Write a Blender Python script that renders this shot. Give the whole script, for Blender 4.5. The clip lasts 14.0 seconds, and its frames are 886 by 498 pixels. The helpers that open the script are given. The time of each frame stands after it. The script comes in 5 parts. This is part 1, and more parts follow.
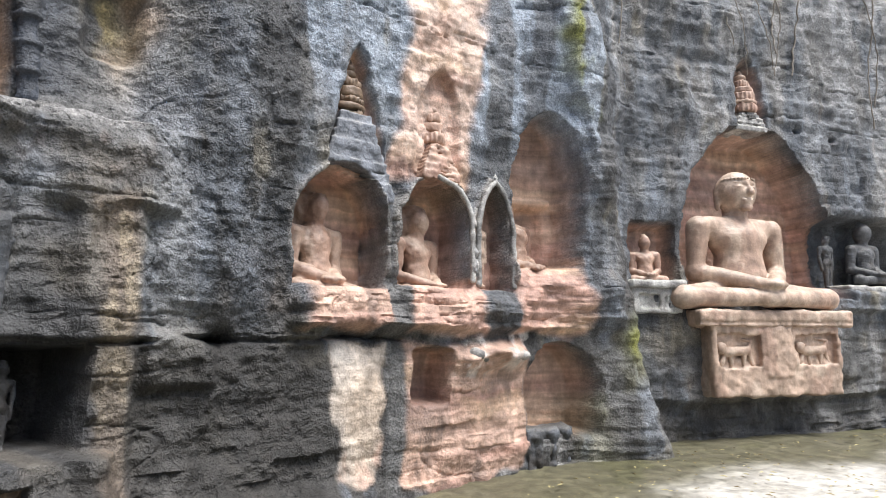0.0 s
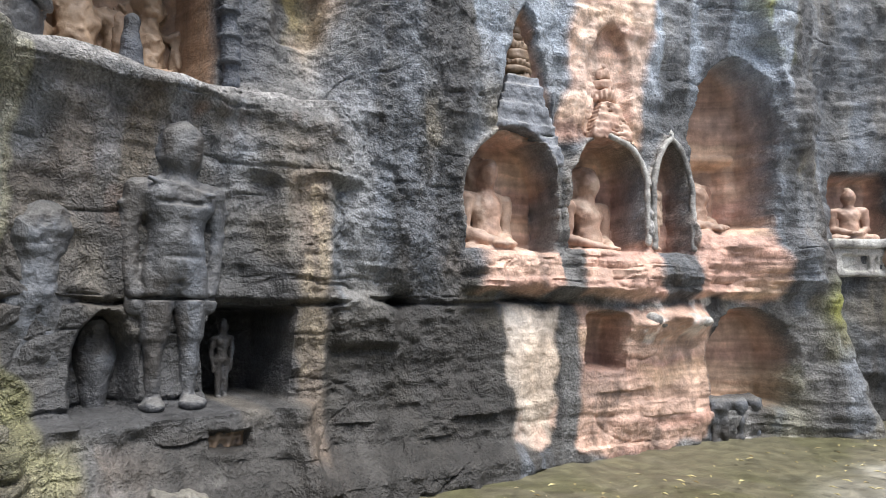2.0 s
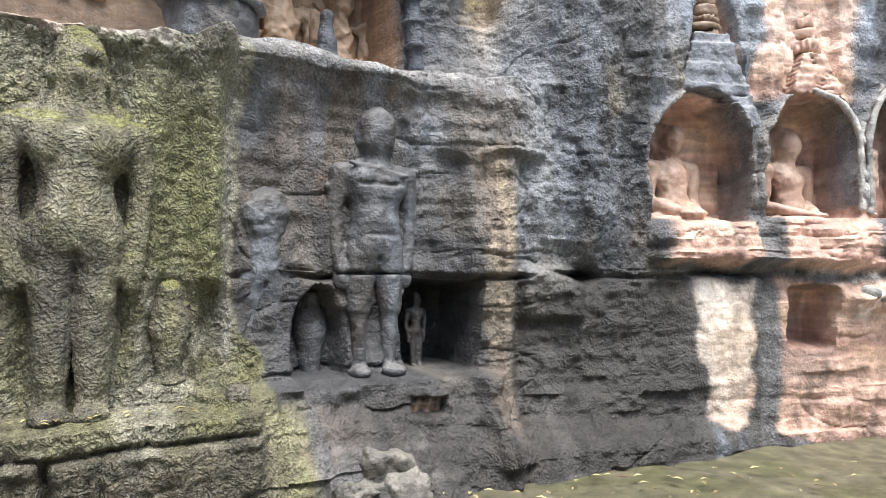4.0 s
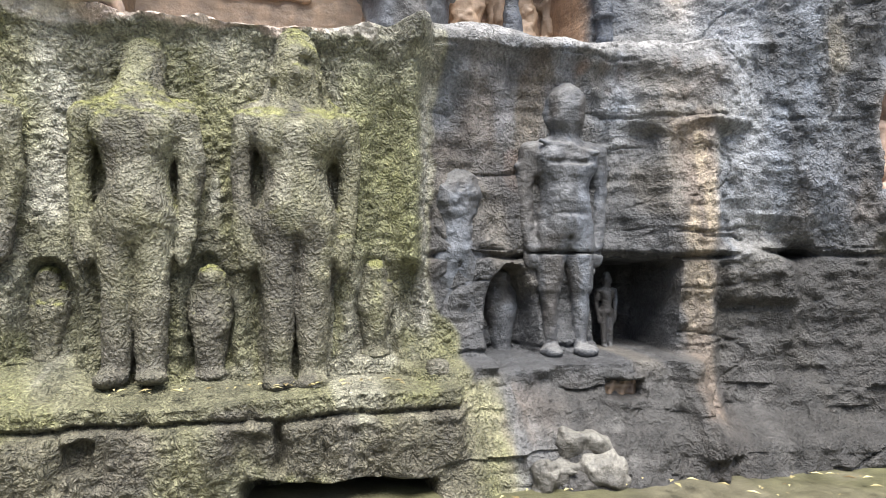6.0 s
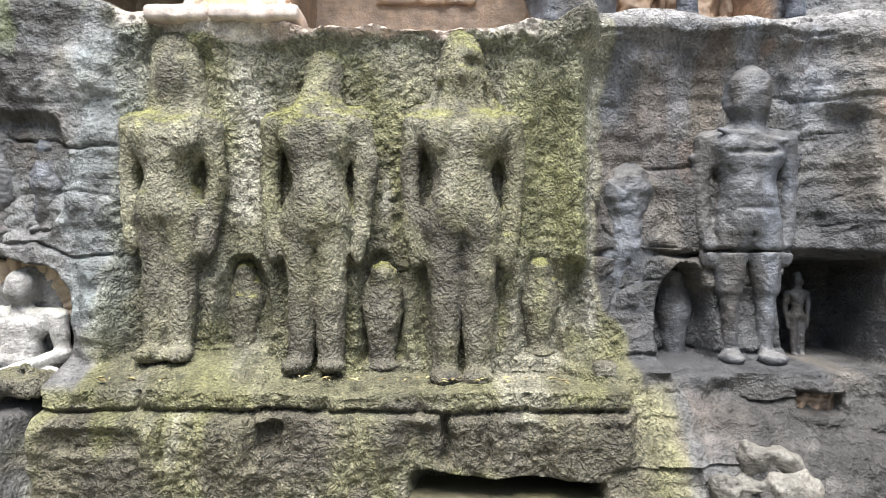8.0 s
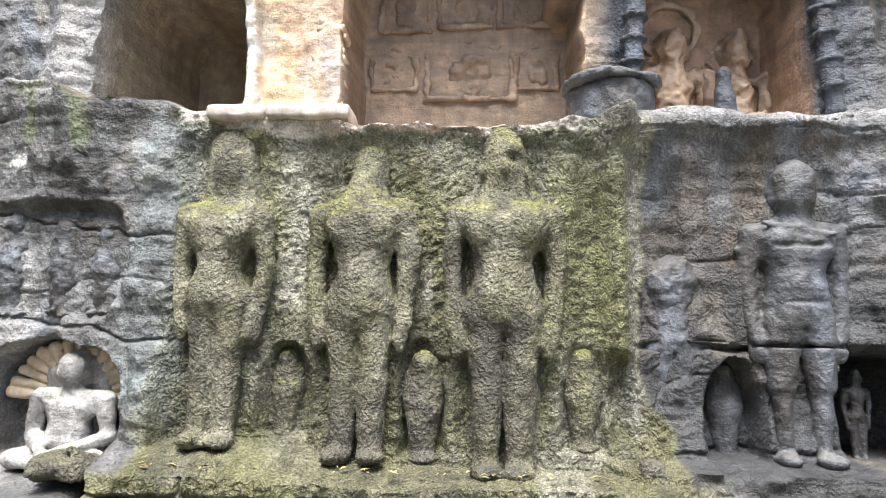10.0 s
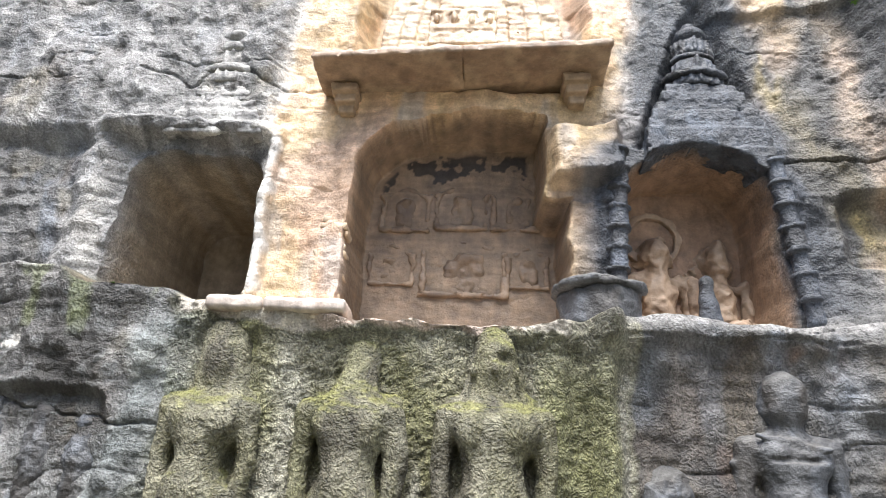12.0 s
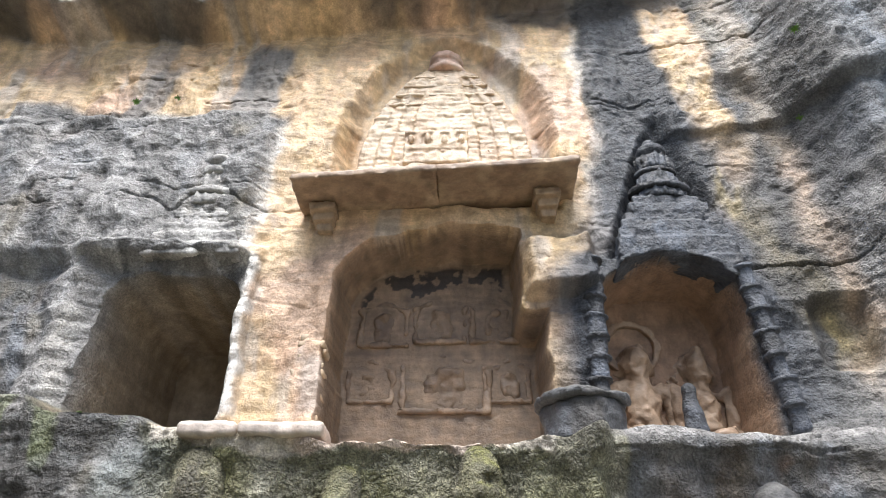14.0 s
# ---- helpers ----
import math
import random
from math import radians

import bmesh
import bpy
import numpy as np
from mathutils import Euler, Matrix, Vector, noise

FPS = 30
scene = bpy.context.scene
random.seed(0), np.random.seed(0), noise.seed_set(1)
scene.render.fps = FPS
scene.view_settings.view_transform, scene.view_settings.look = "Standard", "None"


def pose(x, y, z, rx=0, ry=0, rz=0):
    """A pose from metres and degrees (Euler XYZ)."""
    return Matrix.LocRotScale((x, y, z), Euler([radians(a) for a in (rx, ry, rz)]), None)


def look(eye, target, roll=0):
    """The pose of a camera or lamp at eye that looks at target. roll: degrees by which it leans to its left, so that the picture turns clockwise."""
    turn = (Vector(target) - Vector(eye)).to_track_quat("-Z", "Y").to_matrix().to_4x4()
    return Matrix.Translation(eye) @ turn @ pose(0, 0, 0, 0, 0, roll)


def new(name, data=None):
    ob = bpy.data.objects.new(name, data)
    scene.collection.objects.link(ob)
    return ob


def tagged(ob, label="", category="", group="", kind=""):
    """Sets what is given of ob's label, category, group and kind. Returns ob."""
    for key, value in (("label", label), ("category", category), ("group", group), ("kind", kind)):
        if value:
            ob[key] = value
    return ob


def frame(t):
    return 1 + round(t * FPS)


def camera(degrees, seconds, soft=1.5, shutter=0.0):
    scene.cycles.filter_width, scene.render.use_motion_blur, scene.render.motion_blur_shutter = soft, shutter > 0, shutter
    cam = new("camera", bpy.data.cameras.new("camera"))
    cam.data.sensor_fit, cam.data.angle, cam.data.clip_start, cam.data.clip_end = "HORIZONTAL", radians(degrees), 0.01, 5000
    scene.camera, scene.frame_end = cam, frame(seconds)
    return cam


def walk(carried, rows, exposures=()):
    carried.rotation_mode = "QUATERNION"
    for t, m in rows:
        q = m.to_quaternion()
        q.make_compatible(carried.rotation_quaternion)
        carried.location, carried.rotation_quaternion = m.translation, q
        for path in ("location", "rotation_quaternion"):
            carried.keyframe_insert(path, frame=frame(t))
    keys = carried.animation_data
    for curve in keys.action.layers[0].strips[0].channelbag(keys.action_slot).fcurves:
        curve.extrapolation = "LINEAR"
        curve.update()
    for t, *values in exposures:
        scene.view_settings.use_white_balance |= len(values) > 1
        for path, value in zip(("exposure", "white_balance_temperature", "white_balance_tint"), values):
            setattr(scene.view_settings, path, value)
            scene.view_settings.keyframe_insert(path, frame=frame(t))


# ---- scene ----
EXPOSURES = [(0.0, 0.53), (2.5, 0.6), (5.0, 1.1), (8.0, 1.22), (11.0, 1.17), (14.0, 0.72)]
cam = camera(69.45, 14.0, soft=1.0)
PATH = [
    (0, pose(0.022, -0.004, 1.604, 98.10, 0.23, 0.91)),
    (0.5, pose(0.014, -0.008, 1.581, 97.69, 0.32, 4.56)),
    (1, pose(0.007, -0.015, 1.573, 97.16, 0.20, 7.91)),
    (1.5, pose(-0.020, -0.016, 1.567, 95.99, -0.03, 11.90)),
    (2, pose(-0.060, -0.019, 1.557, 95.31, -0.11, 15.47)),
    (2.5, pose(-0.117, -0.052, 1.557, 95.08, 0.12, 18.34)),
    (2.7, pose(-0.135, -0.074, 1.558, 94.78, 0.14, 19.37)),
    (4.8, pose(-0.355, -0.188, 1.544, 91.97, 0.08, 35.84)),
    (5, pose(-0.373, -0.200, 1.544, 91.73, 0.04, 37.13)),
    (5.5, pose(-0.395, -0.238, 1.548, 91.48, -0.15, 40.40)),
    (6, pose(-0.410, -0.257, 1.548, 91.25, 0.17, 44.53)),
    (6.5, pose(-0.424, -0.269, 1.555, 90.89, 0.53, 48.56)),
    (7, pose(-0.426, -0.262, 1.554, 90.90, 0.40, 52.61)),
    (7.5, pose(-0.429, -0.254, 1.552, 90.90, 0.46, 56.09)),
    (8, pose(-0.439, -0.264, 1.554, 90.99, -0.15, 58.89)),
    (10.3, pose(-0.402, -0.306, 1.621, 100.04, -1.74, 62.66)),
    (10.5, pose(-0.395, -0.307, 1.635, 101.47, -2.05, 62.65)),
    (11, pose(-0.363, -0.317, 1.681, 106.20, -3.14, 61.71)),
    (11.5, pose(-0.344, -0.333, 1.705, 110.73, -3.23, 61.28)),
    (12, pose(-0.328, -0.344, 1.728, 114.31, -3.10, 61.08)),
    (12.5, pose(-0.321, -0.350, 1.741, 116.83, -2.24, 60.69)),
    (13, pose(-0.313, -0.362, 1.748, 119.39, -1.16, 60.86)),
    (13.5, pose(-0.300, -0.363, 1.762, 121.60, -1.06, 60.28)),
    (14, pose(-0.294, -0.371, 1.776, 123.95, -0.67, 60.15)),
]
walk(cam, PATH, EXPOSURES)


# ---- world, sun ----
world = bpy.data.worlds.new("world")
scene.world = world
world.use_nodes = True
wn = world.node_tree.nodes
sky = wn.new("ShaderNodeTexSky")
sky.sky_type, sky.sun_disc = 'NISHITA', False
sky.sun_elevation, sky.sun_rotation = radians(65), radians(127)
sky.air_density, sky.dust_density = 1.0, 2.5
wn["Background"].inputs["Strength"].default_value = 0.12
world.node_tree.links.new(sky.outputs[0], wn["Background"].inputs["Color"])
sun = new("sun", bpy.data.lights.new("sun", 'SUN'))
sun.data.energy, sun.data.angle, sun.data.color = 4.9, radians(36), (1.0, 0.99, 0.975)
sun.matrix_world = look((0, 0, 30), (-4.6, 3.45, 17.5))


# ---- noise ----
def lattice(ix, iy, iz, seed):
    h = (ix.astype(np.int64) * 374761393 + iy.astype(np.int64) * 668265263 + iz.astype(np.int64) * 2147483647 + seed * 974634533) & 0xFFFFFFFF
    h = ((h ^ (h >> 13)) * 1274126177) & 0xFFFFFFFF
    h = (h ^ (h >> 16)) & 0xFFFF
    return h / 32767.5 - 1.0


def vnoise(x, y, z=0.0, seed=0):
    x, y, z = np.broadcast_arrays(np.asarray(x, float), np.asarray(y, float), np.asarray(z, float))
    ix, iy, iz = np.floor(x), np.floor(y), np.floor(z)
    fx, fy, fz = x - ix, y - iy, z - iz
    fx, fy, fz = (f * f * (3 - 2 * f) for f in (fx, fy, fz))
    out = 0
    for dx in (0, 1):
        for dy in (0, 1):
            for dz in (0, 1):
                w = (fx if dx else 1 - fx) * (fy if dy else 1 - fy) * (fz if dz else 1 - fz)
                out = out + w * lattice(ix + dx, iy + dy, iz + dz, seed)
    return out


def fbm(x, y, z=0.0, octaves=4, seed=0, gain=0.5):
    out, a, f = 0, 1.0, 1.0
    for k in range(octaves):
        out = out + a * vnoise(x * f, y * f, np.asarray(z) * f, seed + 7 * k)
        a, f = a * gain, f * 2.03
    return out


def cells(x, y, z=None, seed=0):
    """Distance to the nearest of scattered points, about one to a unit square (or cube)."""
    flat = z is None
    z = np.zeros_like(x) if flat else z
    ix, iy, iz = np.floor(x), np.floor(y), np.floor(z)
    best = np.full(np.shape(x), 9.0)
    for dx in (-1, 0, 1):
        for dy in (-1, 0, 1):
            for dz in ((0,) if flat else (-1, 0, 1)):
                cx, cy, cz = ix + dx, iy + dy, iz + dz
                d = (cx + 0.5 + 0.45 * lattice(cx, cy, cz, seed) - x) ** 2 + (cy + 0.5 + 0.45 * lattice(cx, cy, cz, seed + 1) - y) ** 2
                if not flat:
                    d = d + (cz + 0.5 + 0.45 * lattice(cx, cy, cz, seed + 2) - z) ** 2
                best = np.minimum(best, d)
    return np.sqrt(best)


def step(a, b, x):
    t = np.clip((x - a) / (b - a), 0, 1)
    return t * t * (3 - 2 * t)


def hump(x, c, w):
    return np.exp(-((x - c) / w) ** 2)


def between(a, b, x, e):
    return step(a - e, a + e, x) * (1 - step(b - e, b + e, x))


# ---- the cliff's plan: s runs along the rock face, h stands out from it towards the court ----
BEND_A, BEND_B, REACH = (-2.79, 4.97), 7.1, (-12.0, 22.0)


def azimuth(s):
    return 58 - 18 * step(-0.35, 0.35, s) - 20 * step(BEND_B - 0.35, BEND_B + 0.35, s)


_s = np.arange(REACH[0], REACH[1], 0.01)
_a = np.radians(azimuth(_s + 0.005))
_a0 = radians(58)
_px = BEND_A[0] - 12 * math.cos(_a0) + np.concatenate([[0], np.cumsum(np.cos(_a) * 0.01)[:-1]])
_py = BEND_A[1] - 12 * math.sin(_a0) + np.concatenate([[0], np.cumsum(np.sin(_a) * 0.01)[:-1]])


def plan(s, h):
    a = np.radians(azimuth(s))
    return np.interp(s, _s, _px) + np.sin(a) * h, np.interp(s, _s, _py) - np.cos(a) * h


def spot(s, z, h=0.0, turn=0.0, scale=1.0):
    """Pose on the face: x along it, y into the rock, z up."""
    x, y = plan(np.array([s]), h)
    return pose(float(x[0]), float(y[0]), z, 0, 0, float(azimuth(np.array([s]))[0]) + turn) @ Matrix.Scale(scale, 4)


# ---- outlines on the face; negative inside ----
def rect(S, Z, s0, s1, z0, z1, r=0.08):
    qx = np.abs(S - (s0 + s1) / 2) - (s1 - s0) / 2 + r
    qz = np.abs(Z - (z0 + z1) / 2) - (z1 - z0) / 2 + r
    return np.hypot(np.maximum(qx, 0), np.maximum(qz, 0)) + np.minimum(np.maximum(qx, qz), 0) - r


def arch(S, Z, s0, s1, z0, z1, rise, power=2.0):
    """A niche with upright jambs up to z1 - rise; power 1 is a gable, 2 a round arch."""
    c, w = (s0 + s1) / 2, (s1 - s0) / 2
    v = np.clip((Z - (z1 - rise)) / rise, 0, 1)
    half = w * np.power(np.clip(1 - v ** power, 0, 1), 1 / max(power, 1.0))
    side = np.abs(S - c) - half
    return np.maximum(np.maximum(side * np.where(v > 0, 0.8, 1), Z - z1), z0 - Z)


def carve(H, d, floor, edge=0.05):
    k = 1 - step(-edge, edge * 0.3, d)
    return H * (1 - k) + np.minimum(H, floor) * k


def raise_to(H, d, top, edge=0.05):
    k = 1 - step(-edge, edge, d)
    return H * (1 - k) + np.maximum(H, top) * k


def wobble(S, Z, amp=0.03, f=3.0, seed=3):
    return S + amp * fbm(S * f, Z * f, 0, 3, seed), Z + amp * fbm(S * f, Z * f, 5, 3, seed + 50)


# the openings, used both for the relief and for the stone's colour
def openings(S, Z):
    S0, Z0 = wobble(S, Z, 0.035, 1.1, 33)
    S, Z = wobble(S, Z, 0.025)
    o = {}
    o["cave_a"] = rect(S0, Z0, -6.8, -5.47, 3.5, 5.15, 0.34)
    o["cave_b"] = np.maximum(np.maximum(rect(S, Z, -4.54, -2.46, 3.3, 5.72, 0.25), arch(S, Z, -4.54, -1.9, 3.0, 5.74, 0.75, 2.2)), -rect(S, Z, -2.68, -2.2, 4.72, 6.2, 0.1))
    o["cave_c"] = arch(S, Z, -1.95, -0.56, 3.45, 5.28, 0.6, 2.5)
    o["tower"] = arch(S, Z, -4.72, -2.18, 6.0, 9.0, 1.7, 1.7)
    o["spire_c"] = arch(S - 0.1 * (Z - 5.4) , Z, -1.75, -0.55, 5.35, 7.4, 1.9, 1.2)
    o["shrine_a"] = arch(S, Z, 1.67, 2.80, 2.16, 3.44, 0.62, 1.7)
    o["shrine_b"] = arch(S, Z, 2.98, 3.93, 2.2, 3.46, 0.5, 1.9)
    o["shrine_c"] = arch(S, Z, 4.07, 4.62, 2.2, 3.54, 0.62, 1.5)
    o["shrine_d"] = arch(S, Z, 4.72, 5.66, 2.52, 4.6, 1.0, 1.7)
    o["spire_a"] = arch(S, Z, 2.0, 2.8, 3.3, 4.8, 1.4, 1.25)
    o["spire_b"] = arch(S, Z, 3.18, 3.84, 3.42, 4.76, 0.5, 1.8)
    o["cell_a"] = rect(S, Z, 3.1, 3.6, 0.9, 1.5, 0.06)
    o["cell_b"] = arch(S, Z, 4.86, 5.94, 0.4, 1.58, 0.6, 2.0)
    o["cell_c"] = rect(S, Z, -0.7, -0.07, 0.8, 1.57, 0.03)
    o["nook_a"] = arch(S, Z, -1.64, -1.22, 0.76, 1.56, 0.4)
    o["great"] = arch(S, Z, 8.15, 11.26, 2.25, 5.3, 2.0, 1.6)
    o["great"] = np.maximum(o["great"], Z - 5.06)
    o["great_top"] = arch(S, Z, 9.36, 10.02, 4.9, 6.35, 0.5, 1.6)
    o["side_a"] = rect(S, Z, 7.1, 8.02, 2.42, 3.4, 0.14)
    o["side_b"] = rect(S, Z, 11.2, 12.9, 2.42, 3.7, 0.15)
    o["panel_left"] = rect(S, Z, -7.9, -6.02, 1.72, 2.66, 0.34)
    o["nook_left"] = arch(S, Z, -7.2, -6.0, 0.5, 1.58, 0.4)
    o["grey"] = rect(S, Z + 0.12 * np.maximum(S + 0.9, 0), -2.3, -0.2, 0.78, 3.12, 0.12)
    return o


def relief(S, Z):
    """How far the rock stands out at (s, z)."""
    strata = vnoise(S * 0.7, Z * 7 + 0.6 * fbm(S * 0.8, Z * 0.8), 0, 11) * 0.5 + vnoise(S * 1.6, Z * 17, 0, 12) * 0.35
    H = 0.07 * fbm(S * 0.55, Z * 0.5, 0, 4, 1) + 0.035 * fbm(S * 2.2, Z * 1.6, 0, 4, 2)
    H = H + 0.10 * np.abs(vnoise(S * 0.9 + 0.3 * fbm(S, Z, 0, 2, 6), Z * 0.55, 0, 7)) + 0.03 * np.abs(vnoise(S * 2.4 + 0.3 * fbm(S * 2, Z * 2, 0, 2, 8), Z * 1.7, 0, 9)) - 0.05
    # upper storey set back behind the ledge
    rise = 0.27 * step(-5.55, -6.1, S)
    lip = Z - rise + 0.06 * fbm(S * 1.1, 0, 0, 3, 60)
    back = step(3.36, 3.46, lip) * (1 - step(0.15, 1.0, S))
    H = H - back * (0.42 + 0.035 * np.maximum(Z - 3.5, 0))
    # moss panel, its top lip, folds beside the figures
    low = 1 - step(3.34, 3.46, lip)
    moss = between(-5.72, -2.12 + 0.06 * vnoise(Z * 2.0, 3.3) + 0.25 * step(1.5, 0.8, Z), S, 0.05) * low
    H = H + moss * (0.02 + 0.10 * step(3.08, 3.32, Z + 0.12 * vnoise(S * 2.5, 0.5)) + (0.22 * hump(S, -2.26, 0.11) + 0.05 * hump(S, -2.66, 0.07) - 0.06 * hump(S, -2.47, 0.09)) * step(1.45, 1.6, Z))
    H = H - moss * 0.05 * (hump(S, -4.72, 0.22) + 0.6 * hump(S, -3.66, 0.18)) * step(3.25, 2.7, Z)
    H = H + moss * 0.05 * (np.cos(2 * np.pi * (S + 3.13) / 1.06) * -1) * between(0.9, 3.0, Z, 0.3) * (1 - step(-2.75, -2.6, S))
    # hollows between the arms and the waists of the figures
    for c, z0, tall in ((-5.26, 0.83, 2.28), (-4.19, 0.75, 2.4), (-3.13, 0.68, 2.5), (-0.95, 0.79, 2.24)):
        for side in (-1, 1):
            H = H - 0.16 * np.exp(-(((S - c - side * 0.108 * tall) / (0.03 * tall)) ** 2 + ((Z - z0 - 0.63 * tall) / (0.085 * tall)) ** 2))
    for c, w, zt_, zl in ((-4.77, 0.2, 1.62, 0.86), (-3.72, 0.19, 1.6, 0.76), (-2.54, 0.17, 1.63, 0.82), (-2.27, 0.1, 1.57, 0.9)):
        H = np.where(moss > 0.3, carve(H, arch(*wobble(S, Z, 0.03), c - w, c + w, zl, zt_, 0.3), -0.12, 0.07), H)
    # outer left: bulging grey face
    left = (1 - step(-5.85, -5.6, S)) * low
    H = H + left * (0.16 + 0.05 * vnoise(S * 1.5, Z * 1.5, 0, 5))
    o = openings(S, Z)
    H = carve(H, o["panel_left"], 0.0, 0.07)
    H = carve(H, o["nook_left"], -0.4, 0.1)
    H = H + 0.12 * hump(S, -5.75, 0.1) * (1 - step(1.5, 1.58, Z)) * step(-6.1, -5.9, S)
    # grey niche with the lone standing figure
    H = np.where(low > 0.3, carve(H, o["grey"], -0.12, 0.3), H)
    H = H + low * between(-2.1, 0.35, S, 0.1) * 0.09 * hump(Z + 0.14 * np.maximum(S + 0.7, 0), 3.27, 0.1)
    H = carve(H, o["cell_c"], -0.8, 0.04)
    H = carve(H, o["nook_a"], -0.42, 0.06)
    # corner pillar
    H = H + between(-0.2, 0.3, S, 0.06) * 0.12 * between(0.1, 2.66, Z, 0.05)
    H = H + between(-0.34, 0.5, S, 0.14) * 0.17 * step(2.60, 2.72, Z + 0.04 * vnoise(S * 5, 1.0)) * (1 - step(3.1, 4.0, Z))
    # bulging grey face past the pillar
    H = H + 0.16 * hump(S, 1.0, 0.55) * step(1.65, 2.2, Z) * (1 - step(4.5, 7.0, Z))
    H = H + 0.12 * between(0.35, 0.95, S, 0.06) * between(1.22, 1.68, Z, 0.05)
    # shrines
    rib = 0.09
    for k, w in (("shrine_a", 0.06), ("shrine_b", 0.045), ("shrine_c", 0.045)):
        H = H + rib * hump(o[k], 0.035, w) * step(2.2, 2.4, Z)
    H = carve(H, o["spire_a"], -0.2, 0.06)
    H = carve(H, o["spire_b"], -0.14, 0.06)
    H = carve(H, o["shrine_a"], -0.56, 0.045)
    H = carve(H, o["shrine_b"], -0.52, 0.045)
    H = carve(H, o["shrine_c"], -0.34, 0.035)
    H = carve(H, o["shrine_d"], -0.52, 0.045)
    H = carve(H, rect(*wobble(S, Z, 0.02), 5.08, 5.5, 2.55, 3.36, 0.05), -0.64, 0.04)
    H = H + 0.06 * (o["shrine_d"] < -0.1) * between(3.4, 3.5, Z, 0.03)
    # sills below the shrines
    sill = between(1.7, 6.2, S, 0.12) * step(1.66, 1.78, Z) * (1 - step(2.0, 2.26, Z - 0.28 * step(4.6, 4.8, S)))
    H = H + sill * (0.16 + 0.05 * vnoise(S * 3, Z * 6, 0, 21) + 0.02 * np.round(2 * vnoise(S * 1.2, Z * 9, 0, 22)))
    H = H - 0.18 * between(2.78, 2.98, S, 0.05) * step(1.7, 2.0, Z) * (1 - step(3.2, 4.2, Z)) * 0.6
    # crack along the foot of the shrines, and the worn lower face
    zc = 1.62 + 0.03 * vnoise(S * 1.7, 2.0)
    H = H - 0.14 * hump(Z, zc, 0.024) * between(0.7, 3.0, S, 0.15) * (0.5 + 0.5 * step(-0.2, 0.3, vnoise(S * 2.2, 9.0)))
    H = H - 0.3 * np.exp(-(((S - 0.98) / 0.12) ** 2 + ((Z - 1.62) / 0.07) ** 2))
    H = H - 0.12 * hump(Z, 1.60, 0.022) * between(-2.1, 0.4, S, 0.1)
    H = carve(H, o["cell_a"], -0.4, 0.05)
    H = H + 0.3 * np.exp(-(((S - 4.2) / 0.55) ** 2 + ((Z - 1.42) / 0.14) ** 2)) * (1 + 0.5 * vnoise(S * 5, Z * 8))
    H = carve(H, o["cell_b"], -0.5, 0.07)
    # foot of the rock, sloping out
    foot = 0.5 * np.maximum(0.62 - Z, 0) * (1 - step(0.2, 2.6, S)) + 0.25 * step(0.45, 0.2, Z + 0.06 * S) * between(0.0, 2.4, S, 0.4)
    H = H + foot + 0.3 * step(0.81, 0.765, Z) * between(-2.3, 0.1, S, 0.12)
    # stepped base below the moss panel
    base = between(-6.0, -2.0, S, 0.06)
    zf = 0.67 + 0.025 * vnoise(S * 1.3, 1.0)
    zb = 0.72 + 0.16 * step(-3.9, -4.9, S)
    tread = 0.54 - 0.5 * np.clip((Z - zf) / (zb - zf), 0, 1)
    lower = 0.06 * step(0.55, 0.50, Z) + 0.06 * vnoise(S * 2.4, Z * 2.5, 0, 31) * step(0.52, 0.4, Z) + 0.05 * vnoise(S * 5.5, Z * 1.2, 0, 32) * step(0.53, 0.45, Z)
    H = np.where((base > 0.02) & (Z < zb + 0.02), np.maximum(H, base * (tread + lower) + H * (1 - base)), H)
    H = H - base * 0.06 * hump(Z, 0.545 + 0.015 * vnoise(S * 1.5, 4.0), 0.02)
    for c, w, d in ((-5.1, 0.02, 0.08), (-4.52, 0.03, 0.07), (-4.28, 0.025, 0.05), (-3.86, 0.02, 0.04), (-3.24, 0.035, 0.16), (-2.95, 0.02, 0.05), (-2.36, 0.02, 0.05)):
        H = H - base * d * hump(S + 0.02 * vnoise(Z * 9, c), c, w) * step(0.54, 0.5, Z) * step(0.18, 0.24, Z)
    for c in (-5.3, -4.05, -3.4, -2.7):
        H = H - base * 0.05 * hump(S, c, 0.02) * between(0.55, 0.68, Z, 0.01)
    H = carve(H, rect(*wobble(S, Z, 0.03), -4.5, -4.3, 0.28, 0.47, 0.03), 0.48, 0.03)
    H = H - base * 0.05 * rect(S, Z, -5.85, -5.2, 0.26, 0.46, 0.03).clip(-0.05, 0) / -0.05
    H = H - 0.48 * between(-3.45, -2.22, S, 0.05) * step(0.15, 0.07, Z + 0.03 * vnoise(S * 3, 2.0))
    H = H + 0.42 * step(0.72, 0.64, Z + 0.05 * vnoise(S * 2, 0.3)) * (1 - step(-6.15, -6.02, S))
    H = carve(H, rect(S, Z, -0.82, -0.5, 0.5, 0.65, 0.01), 0.2, 0.025)
    # buttress in the corner, leaning
    sr = 6.75 - 0.2 * Z
    H = H + (0.5 + 0.25 * step(1.5, 0.0, Z)) * np.exp(-((S - sr) / np.where(S < sr, 0.75, 0.5)) ** 2) * (1 - 0.5 * step(5, 9, Z))
    H = H - 0.42 * np.exp(-(((S - 6.92 - 0.30 * (1.55 - Z)) / 0.10) ** 4 + ((Z - 1.35) / 0.24) ** 4))
    cr = 5.35 + 0.28 * (5.2 - Z)
